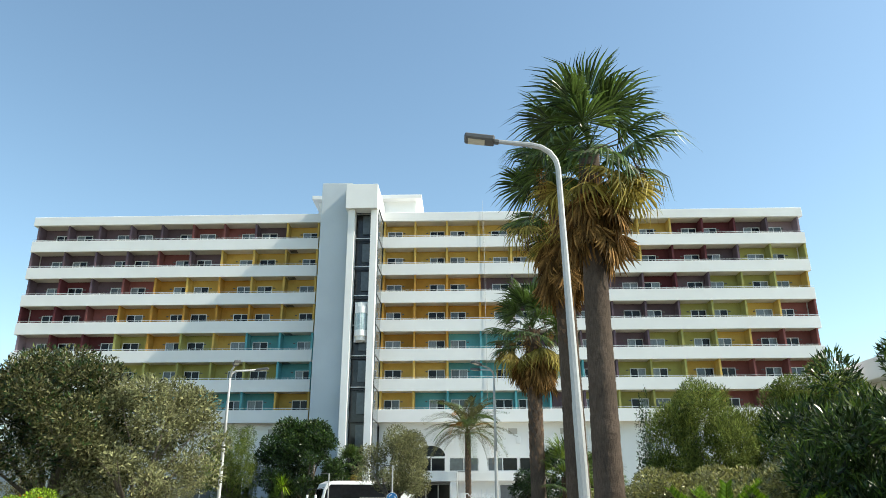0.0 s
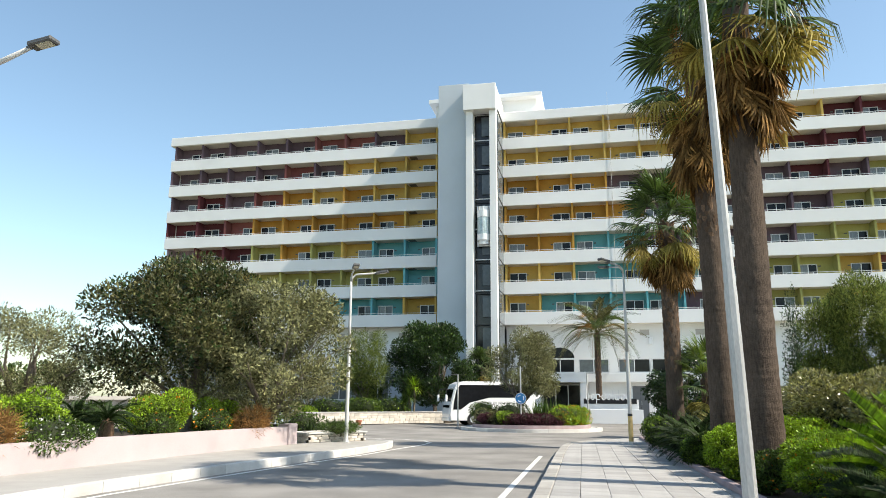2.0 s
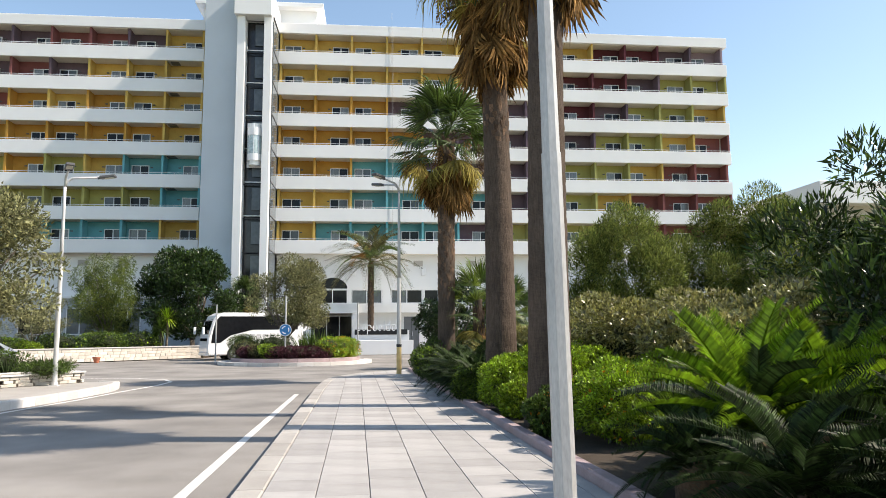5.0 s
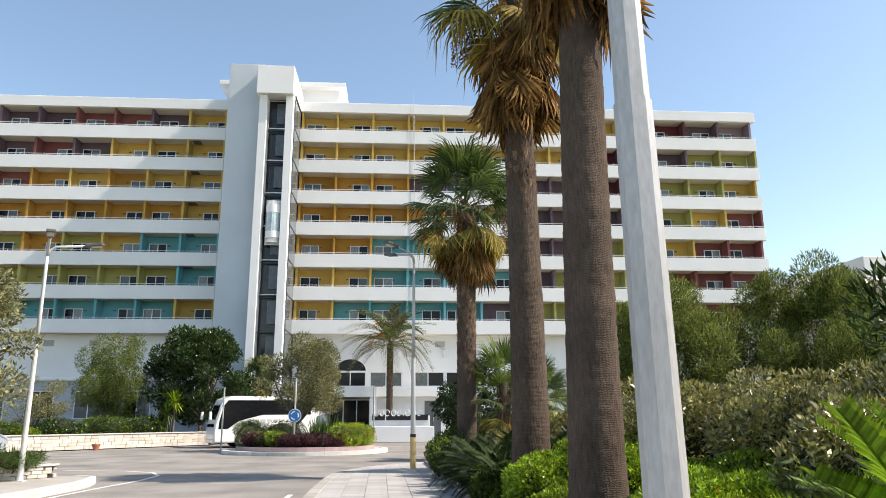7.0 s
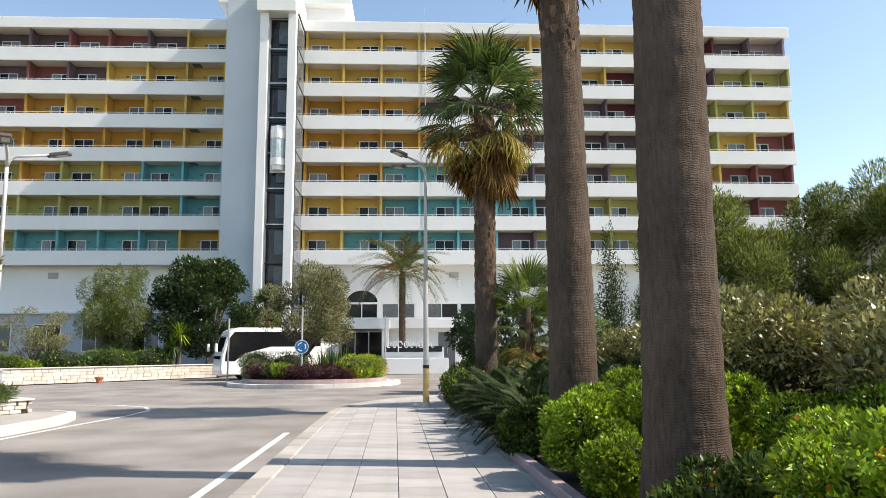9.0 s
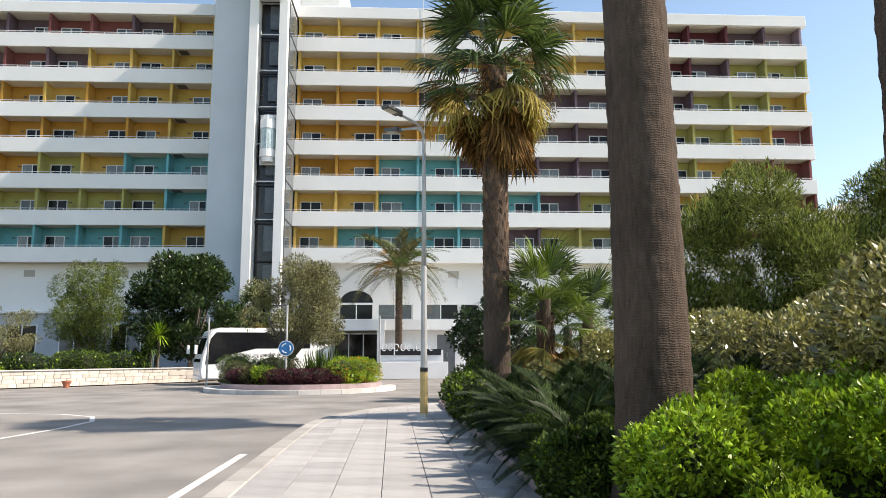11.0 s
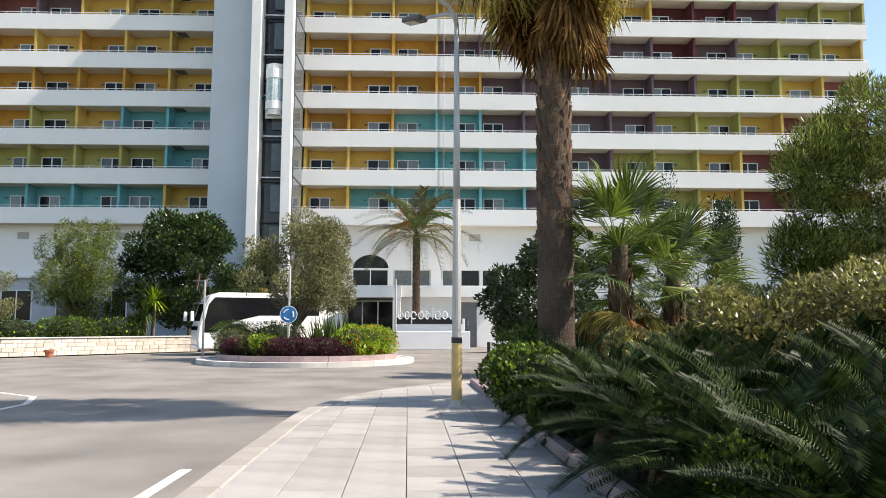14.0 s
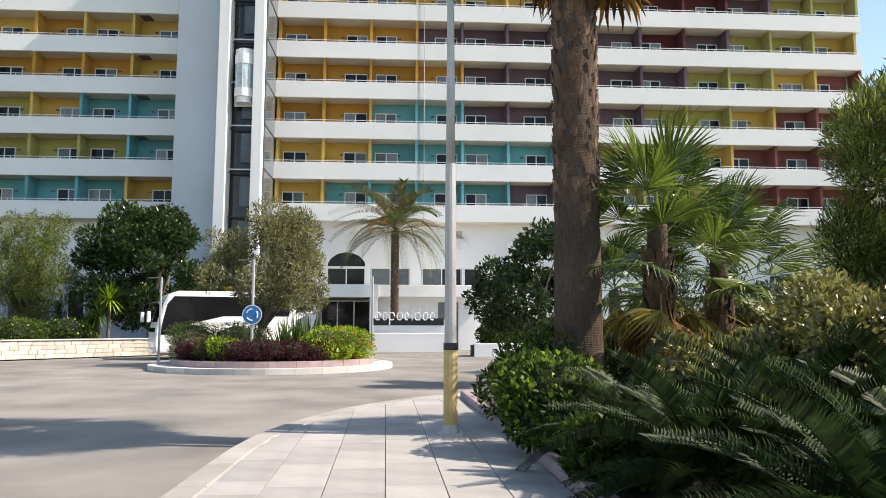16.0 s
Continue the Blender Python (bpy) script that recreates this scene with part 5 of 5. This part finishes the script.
for k, (w, tall) in enumerate([(0.36, 0), (0.3, 0), (0.38, -1), (0.36, 0), (0.28, 0), (0.14, 1), (0.4, 1), (0.36, 0), (0.3, 0)]):
    bm = bmesh.new()
    z0, z1 = 1.62 - (0.28 if tall < 0 else 0), 2.12 + (0.3 if tall > 0 else 0)
    if w > 0.2:
        r0 = (w - 0.06) / 2
        ring = [(r0 * math.cos(2 * math.pi * j / 16), 0.25 + 0.23 * math.sin(2 * math.pi * j / 16)) for j in range(15 if k % 2 == 0 else 17)]
        for (xa, za), (xb, zb) in zip(ring, ring[1:]):
            tube(bm, [(xa, 0, 1.62 + za), (xb, 0, 1.62 + zb)], [0.042, 0.042], 6)
    if tall or w < 0.2:
        s = -1 if tall < 0 else 1
        box(bm, s * w * 0.36 - 0.04, s * w * 0.36 + 0.04, -0.03, 0.03, z0, z1)
    letter = part("letter_shape", bm, ALU, sign)
    letter.location = (xx + w / 2, -0.1, -0.02)
    xx += w + 0.09

# lamps
def lamp_head(lamp, end, turn, tilt):
    head = part("head", boxed(-0.05, 0.42, -0.12, 0.12, -0.04, 0.05, bevel=0.02), LAMPDARK, lamp)
    head.matrix_basis = Matrix.Translation(end) @ Euler((0, -radians(tilt), turn)).to_matrix().to_4x4()
    part("lens", boxed(0.1, 0.36, -0.085, 0.085, -0.05, -0.036), LAMPGLASS, head)
    part("spigot", tube(bmesh.new(), [(-0.12, 0, -0.01), (0.02, 0, 0.0)], [0.04, 0.05], 8), LAMPDARK, head)


def street_lamp(name, x, y, label, height, r0, r1, reach, side, material, ring=None, painted=0.0, second=(), sides=8, head_up=0.0, lean=0.0):
    """side: +1 bends towards +x, -1 towards -x."""
    t = thing(name, (x, y, G(y)), label, "street lamp")
    t.rotation_euler = (0, radians(-lean), 0)
    straight = height - 0.55
    joint = ring or straight * 0.6
    bm = bmesh.new()
    rj = r0 + (r1 - r0) * joint / straight
    part("lower_pole", tube(bm, [(0, 0, 0), (0, 0, joint)], [r0, rj + 0.006], sides), material, t)
    path = [(0, 0, joint)]
    radii = [rj]
    for s in (0.35, 0.7, 1.0):
        path.append((0, 0, joint + (straight - joint) * s))
        radii.append(rj + (r1 - rj) * s)
    if not second:
        for a in (20, 42, 64, 84):
            path.append((side * 0.42 * (1 - math.cos(radians(a))), 0, straight + 0.42 * math.sin(radians(a))))
            radii.append(r1 * 0.95)
        end = Vector((side * reach, 0, straight + 0.42 + 0.16 * (reach - 0.42) + head_up))
        path.append(tuple(end))
        radii.append(r1 * 0.7)
    arm = part("upper_pole", tube(bmesh.new(), path, radii, sides), material, t)
    if sides > 8:
        smooth(arm.data)
    part("base_plate", boxed(-r0 * 1.7, r0 * 1.7, -r0 * 1.7, r0 * 1.7, -0.02, 0.025, bevel=0.006), material, t)
    part("collar", tube(bmesh.new(), [(0, 0, 0.0), (0, 0, 0.12)], [r0 * 1.35, r0 * 1.08], sides), material, t)
    if painted:
        part("painted_foot", tube(bmesh.new(), [(0, 0, 0.13), (0, 0, painted)], [r0 + 0.006, r0 + 0.004], sides), YELLOWPOLE, t, "faded yellow paint")
        part("band", tube(bmesh.new(), [(0, 0, painted), (0, 0, painted + 0.09)], [r0 + 0.007, r0 + 0.007], sides), BLACK, t)
    if not second:
        lamp_head(t, end, 0 if side > 0 else math.pi, 9)
    for ax, ay, rise in second:
        turn = math.atan2(ay, ax)
        out = Vector((ax, ay, 0))
        bend = [Vector((0, 0, straight - 0.04)), out.normalized() * 0.05 + Vector((0, 0, straight + 0.12)), out.normalized() * 0.2 + Vector((0, 0, straight + 0.24)), out + Vector((0, 0, straight + 0.26 + rise))]
        bent = part("arm", tube(bmesh.new(), [tuple(p) for p in bend], [r1 * 0.98, r1 * 0.9, r1 * 0.85, r1 * 0.7], sides), material, t)
        smooth(bent.data)
        lamp_head(t, bend[-1], turn, 8)
    return t


street_lamp("street_lamp", 0.045, 17.22, "eight-sided weathered steel street lamp on the footpath", 6.8, 0.081, 0.043, 1.0, -1, GALV, ring=2.74, lean=1.0)
street_lamp("street_lamp", -0.335, 36.97, "steel street lamp with a faded yellow foot", 7.0, 0.083, 0.04, 0.85, -1, GALV, painted=1.04, second=((-0.6, -0.6, 0.08), (-0.6, 0.6, 0.08)), ring=3.4, sides=12)
street_lamp("street_lamp", -10.8, 35.25, "pale grey street lamp at the junction", 6.7, 0.075, 0.045, 0.95, 1, LAMPGREY, second=((0.5, -1.0, 0.06), (1.05, 0.1, 0.03)), sides=12)
street_lamp("street_lamp", -11.55, 18.35, "pale grey street lamp with a dark head by the planter wall", 7.28, 0.09, 0.05, 0.95, 1, LAMPGREY, sides=12, head_up=0.12)


def path_light(name, x, y, label, height, side, board=False, base=None):
    t = thing(name, (x, y, G(y) if base is None else base), label, "path light")
    part("pole", tube(bmesh.new(), [(0, 0, 0), (0, 0, height)], [0.05, 0.045], 8), GALV, t)
    part("arm", boxed(min(0, side * 0.55), max(0, side * 0.55), -0.03, 0.03, height - 0.06, height, bevel=0.01), LAMPDARK, t)
    part("foot", boxed(-0.09, 0.09, -0.09, 0.09, 0, 0.02), GALV, t)
    if board:
        disc = part("sign_plate", tube(bmesh.new(), [(0, -0.075, 1.58), (0, -0.055, 1.58)], [0.31, 0.31], 28), SIGNBLUE, t, "round blue traffic sign")
        part("rim", tube(bmesh.new(), [(0, -0.073, 1.58), (0, -0.05, 1.58)], [0.335, 0.335], 28), ALU, disc)
        for k in range(3):
            a0 = math.radians(90 + 120 * k)
            arrow = bmesh.new()
            pts = [(0.19 * math.cos(a0 + radians(70) * j / 6), 0.19 * math.sin(a0 + radians(70) * j / 6)) for j in range(7)]
            for (xa, za), (xb, zb) in zip(pts, pts[1:]):
                tube(arrow, [(xa, -0.082, 1.58 + za), (xb, -0.082, 1.58 + zb)], [0.026, 0.026], 5)
            part("arrow", arrow, ALU, disc)
    return t


path_light("sign_post", -6.05, 53.0, "slim post with a round blue roundabout sign", 3.5, -1, True, base=G(53) + 0.17)
path_light("path_light", -2.15, 58.5, "slim grey path light by the island", 3.7, 1, base=G(58) - 0.19)
path_light("path_light", -11.0, 58.6, "slim grey path light by the bus", 3.6, -1, base=G(58) - 0.19)

for x, y, tr, ln, k in ((-16.35, 65.6, 1.5, 0.95, 0), (-16.0, 65.9, 2.3, 0.95, 1), (-16.75, 65.6, 0.9, 0.9, 2)):
    sword_plant("yucca", x, y, "spiky yellow-green yucca above the stone wall", 110, ln, 0.08, LEAF_LIME if k == 1 else LEAF_MID, 246 + k, base=G(y) + BED - 0.05, trunk=tr, spread=(85, -45))

# bus
bus = thing("bus", (-9.65, 64.0, G(64) - 0.19), "white coach with large dark windows parked by the roundabout", "bus", turn=25.0)
BL, BW = 3.3, 1.24     # half length and half width; the front is at -x
profile = [(-BL + 0.02, 0.35), (-BL - 0.06, 0.8), (-BL + 0.0, 1.5), (-BL + 0.28, 2.55), (-BL + 0.5, 3.02), (-BL + 0.95, 3.22), (BL - 0.3, 3.25), (BL, 3.0), (BL, 0.35)]
body = bmesh.new()
left = [body.verts.new((x, -BW, z)) for x, z in profile]
right = [body.verts.new((x, BW, z)) for x, z in profile]
for k in range(len(profile)):
    j = (k + 1) % len(profile)
    body.faces.new((left[k], left[j], right[j], right[k]))
bmesh.ops.triangulate(body, faces=[body.faces.new(list(reversed(left))), body.faces.new(right)])
bmesh.ops.recalc_face_normals(body, faces=body.faces[:])
bmesh.ops.bevel(body, geom=[e for e in body.edges if e.calc_face_angle(0) > 0.9], offset=0.07, segments=2, affect="EDGES")
part("body", body, BUSWHITE, bus)


def side_panel(points, y, material, name, label=""):
    bm = bmesh.new()
    a = [bm.verts.new((x, y, z)) for x, z in points]
    b = [bm.verts.new((x, y * 0.97, z)) for x, z in points]
    for k in range(len(points)):
        j = (k + 1) % len(points)
        bm.faces.new((a[k], a[j], b[j], b[k]))
    bmesh.ops.triangulate(bm, faces=[bm.faces.new(a), bm.faces.new(list(reversed(b)))])
    bmesh.ops.recalc_face_normals(bm, faces=bm.faces[:])
    return part(name, bm, material, bus, label)


for s in (-1, 1):
    side_panel([(-BL + 0.22, 1.18), (-BL + 0.25, 1.6), (-BL + 0.46, 2.6), (-BL + 0.75, 2.96), (BL - 0.4, 2.98), (BL - 0.4, 2.05), (-BL + 3.0, 2.05), (-BL + 2.3, 1.96), (-BL + 1.5, 1.68), (-BL + 1.05, 1.38), (-BL + 0.8, 1.18)], s * (BW + 0.012), BUSGLASS, "side_window", "long dark side window")
    for xw in (-BL + 1.75, BL - 1.5):
        wheel = part("wheel", tube(bmesh.new(), [(xw, s * (BW - 0.3), 0.47), (xw, s * (BW + 0.02), 0.47)], [0.47, 0.47], 20), RUBBER, bus)
        part("rim", tube(bmesh.new(), [(xw, s * (BW + 0.01), 0.47), (xw, s * (BW + 0.035), 0.47)], [0.28, 0.22], 16), ALU, wheel)
    mirror = part("mirror", boxed(-BL - 0.42, -BL - 0.26, s * (BW + 0.02), s * (BW + 0.2), 1.75, 2.25, bevel=0.03), WHITE_CLEAN, bus)
    part("mirror_arm", tube(bmesh.new(), [(-BL + 0.3, s * (BW - 0.1), 2.75), (-BL - 0.3, s * (BW + 0.1), 2.6), (-BL - 0.34, s * (BW + 0.1), 2.25)], [0.03, 0.03, 0.025], 6), BLACK, bus)
    part("headlight", boxed(-BL - 0.05, -BL + 0.1, s * 0.8 - 0.22, s * 0.8 + 0.22, 0.72, 0.95, bevel=0.03), GLASS_GREY, bus)
shield = bmesh.new()
shield.faces.new([shield.verts.new(p) for p in ((-BL - 0.05, -1.05, 1.3), (-BL - 0.05, 1.05, 1.3), (-BL + 0.3, 1.0, 2.65), (-BL + 0.3, -1.0, 2.65))])
bmesh.ops.solidify(shield, geom=shield.faces[:], thickness=0.03)
part("windscreen", shield, BUSGLASS, bus)
part("bumper", boxed(-BL - 0.1, -BL + 0.1, -1.1, 1.1, 0.32, 0.55, bevel=0.03), BUSWHITE, bus)
for k in range(5):
    part("lettering_bar", boxed(-1.3 + 0.42 * k, -0.98 + 0.42 * k, -BW - 0.02, -BW - 0.004, 1.6, 1.76), mat("grey_lettering", (0.5, 0.5, 0.5), 0.5, 0.05) if k == 0 else bpy.data.materials["grey_lettering"], bus)
boot = part("luggage_flap", boxed(0, 1.0, -1.0, 1.0, 0, 0.06, bevel=0.01), BUSWHITE, bus, "raised white rear flap")
boot.matrix_basis = pose(BL - 0.02, 0, 1.85, 0, -24, 0)


def car(name, x, y, label, turn, material, length=4.1, z=None):
    t = thing(name, (x, y, (G(y) - 0.19) if z is None else z), label, "car", turn=turn)
    h = length / 2
    side = [(-h, 0.3), (-h, 0.75), (-h + 0.15, 0.9), (-h + 0.95, 0.97), (-h + 1.55, 1.42), (h - 1.15, 1.46), (h - 0.3, 1.0), (h - 0.02, 0.9), (h, 0.3)]
    bm = bmesh.new()
    a = [bm.verts.new((px, -0.84 + (0.14 if pz > 1.2 else 0), pz)) for px, pz in side]
    b = [bm.verts.new((px, 0.84 - (0.14 if pz > 1.2 else 0), pz)) for px, pz in side]
    for k in range(len(side)):
        j = (k + 1) % len(side)
        bm.faces.new((a[k], a[j], b[j], b[k]))
    bmesh.ops.triangulate(bm, faces=[bm.faces.new(list(reversed(a))), bm.faces.new(b)])
    bmesh.ops.recalc_face_normals(bm, faces=bm.faces[:])
    bmesh.ops.bevel(bm, geom=[e for e in bm.edges if e.calc_face_angle(0) > 0.5], offset=0.05, segments=2, affect="EDGES")
    part("body", bm, material, t)
    for s in (-1, 1):
        bm = bmesh.new()
        pts = [(-h + 1.12, 1.0), (-h + 1.62, 1.36), (h - 1.25, 1.39), (h - 0.75, 1.02)]
        f = [bm.verts.new((px, s * (0.845 - (0.13 if pz > 1.2 else 0)), pz)) for px, pz in pts]
        bm.faces.new(f)
        bmesh.ops.solidify(bm, geom=bm.faces[:], thickness=0.02)
        part("side_window", bm, GLASS_DARK, t)
        for px in (-h + 0.75, h - 0.75):
            w = part("wheel", tube(bmesh.new(), [(px, s * 0.66, 0.31), (px, s * 0.86, 0.31)], [0.31, 0.31], 18), RUBBER, t)
            part("rim", tube(bmesh.new(), [(px, s * 0.855, 0.31), (px, s * 0.875, 0.31)], [0.2, 0.17], 12), ALU, w)
        part("headlight", boxed(-h - 0.02, -h + 0.14, s * 0.6 - 0.16, s * 0.6 + 0.16, 0.62, 0.76, bevel=0.02), LAMPGLASS, t)
    for (x0, z0), (x1, z1) in (((-h + 1.0, 1.0), (-h + 1.52, 1.4)), ((h - 1.1, 1.44), (h - 0.4, 1.05))):
        bm = bmesh.new()
        bm.faces.new([bm.verts.new(p) for p in ((x0, -0.7, z0 + 0.03), (x1, -0.62, z1 + 0.03), (x1, 0.62, z1 + 0.03), (x0, 0.7, z0 + 0.03))])
        bmesh.ops.solidify(bm, geom=bm.faces[:], thickness=0.02)
        part("windscreen", bm, GLASS_DARK, t)
    return t


car("car", -21.6, 51.2, "pale blue-grey parked car", 70, CARBLUE)
car("car", -25.6, 52.0, "white car parked by the olives", 72, BUSWHITE)
pot = thing("flower_pot", (-18.6, 59.9, G(60) - 0.19), "terracotta flower pot by the stone wall", "flower pot")
pot_bm = bmesh.new()
tube(pot_bm, [(0, 0, 0), (0, 0, 0.28), (0, 0, 0.285), (0, 0, 0.36)], [0.14, 0.21, 0.25, 0.25], 18)
part("pot", pot_bm, TERRACOTTA, pot)
part("earth", tube(bmesh.new(), [(0, 0, 0.34), (0, 0, 0.37)], [0.2, 0.2], 14), SOIL, pot)

# planter by the service door
tagged(new("low_white_wall", as_mesh("low_white_wall", boxed(2.9, 9.5, 65.2, 65.5, G(65) - 0.3, G(65) + 0.5, bevel=0.02), WHITE_CLEAN)), "low white wall of the door planter", "wall", kind="structure")
tagged(new("door_planter_soil", as_mesh("door_planter_soil", boxed(2.9, 9.5, 65.5, 67.4, G(66) - 0.3, G(66) + 0.38), SOIL)), "soil of the door planter", "soil", kind="structure")

# neighbours in the distance
annex = thing("concrete_annex", (50, 80, -1), "weathered concrete building with deep flat eaves beyond the trees", "building")
part("wall", boxed(-9, 30, -6, 14, -1, 12.5), mat("weathered_concrete", (0.50, 0.47, 0.42), 0.9, 0.1, 0.4, 20, 0.2, stain=0.35), annex)
part("roof", boxed(-12, 32, -9.5, 15, 13.4, 15.4, bevel=0.05), WHITE, annex)
part("eave", boxed(-10.5, 31, -8, 14.5, 12.5, 13.4), bpy.data.materials["weathered_concrete"], annex)
for k in range(8):
    part("window", boxed(-6 + 4.2 * k, -3.4 + 4.2 * k, -6.06, -5.96, 8.6, 10.6), GLASS_DARK, annex)
low = thing("low_wall_building", (-36, 46, -1), "low grey flat-roofed outbuilding beyond the olives", "building")
part("wall", boxed(-14, 6, -3, 3, -1, 2.4), mat("grey_outbuilding", (0.42, 0.40, 0.38), 0.9, 0.1, 0.5, 20, 0.2), low)
part("roof", boxed(-14.4, 6.4, -3.4, 3.4, 2.4, 2.6), CONCRETE, low)
for k in range(26):
    x = -75 + 5.2 * k + rs.uniform(-1.5, 1.5)
    if -46 < x < 33:
        continue
    tree("far_tree", x, 62 + rs.uniform(-6, 18), "dusty green tree in the distance", 3.2, (3.0, 2.6, 2.4), 18, 2600, 0.3, 0.14, rs.choice((LEAF_OLIVE, LEAF_GREY, LEAF_MID)), 400 + k, 0.12, low=-0.9)
for k, (x, y) in enumerate([(-27, 42), (-31, 40), (-24, 44), (-36, 38), (-20, 46)]):
    bush("far_shrub", x, y, "dark shrub by the parking", (1.6, 1.3, 0.8), 2200, 0.16, 0.06, LEAF_MID, 440 + k)


# ---- paving stones, last ----
PW, PL = 0.50, 0.50
stone_mesh = {}
rp = random.Random(3)
rest = bmesh.new()
count = 0
for c in range(9):
    y = SAND_END + 0.01 + (PL / 2 if c % 2 else 0)
    if c % 2:
        y -= PL
    while y < 42.1:
        y0, y1 = max(y, SAND_END + 0.01), min(y + PL, 42.15)
        ym = (y0 + y1) / 2
        xl = left_edge(ym) + 0.285
        ref = -2.17 - 0.0203 * ym + 0.285
        x0, x1 = max(ref + PW * c, xl + 0.004), min(ref + PW * (c + 1), right_edge(ym) - 0.004)
        if x1 - x0 > 0.05 and y1 - y0 > 0.05:
            w, ln = round(x1 - x0 - 0.008, 3), round(y1 - y0 - 0.005, 3)
            place = Matrix.Translation(((x0 + x1) / 2, ym, G(ym) - 0.012 + rp.uniform(-0.0015, 0.0015))) @ Euler((math.atan(-0.004), 0, radians(1.2))).to_matrix().to_4x4()
            if count < 300 and ym < 36.5 and w > 0.4 and ln > 0.4 and 19 < ym:
                if (w, ln) not in stone_mesh:
                    stone_mesh[(w, ln)] = as_mesh("paver", boxed(-w / 2, w / 2, -ln / 2, ln / 2, 0.0, 0.014, bevel=0.003), PAVER)
                ob = part("paver", stone_mesh[(w, ln)], None, pavement)
                ob.matrix_basis = place
                count += 1
            else:
                made = bmesh.ops.create_cube(rest, size=1.0, matrix=place @ Matrix.Translation((0, 0, 0.007)) @ Matrix.Diagonal((w, ln, 0.014, 1)))
        y += PL
PAVER_REST = mat("pale_paver_rest", (0.375, 0.362, 0.345), 0.88, 0.09, 1.8, 80, 0.3, 0.003, per="island", stain=0.12)
tagged(part("pavers", rest, PAVER_REST, pavement), kind="stuff")
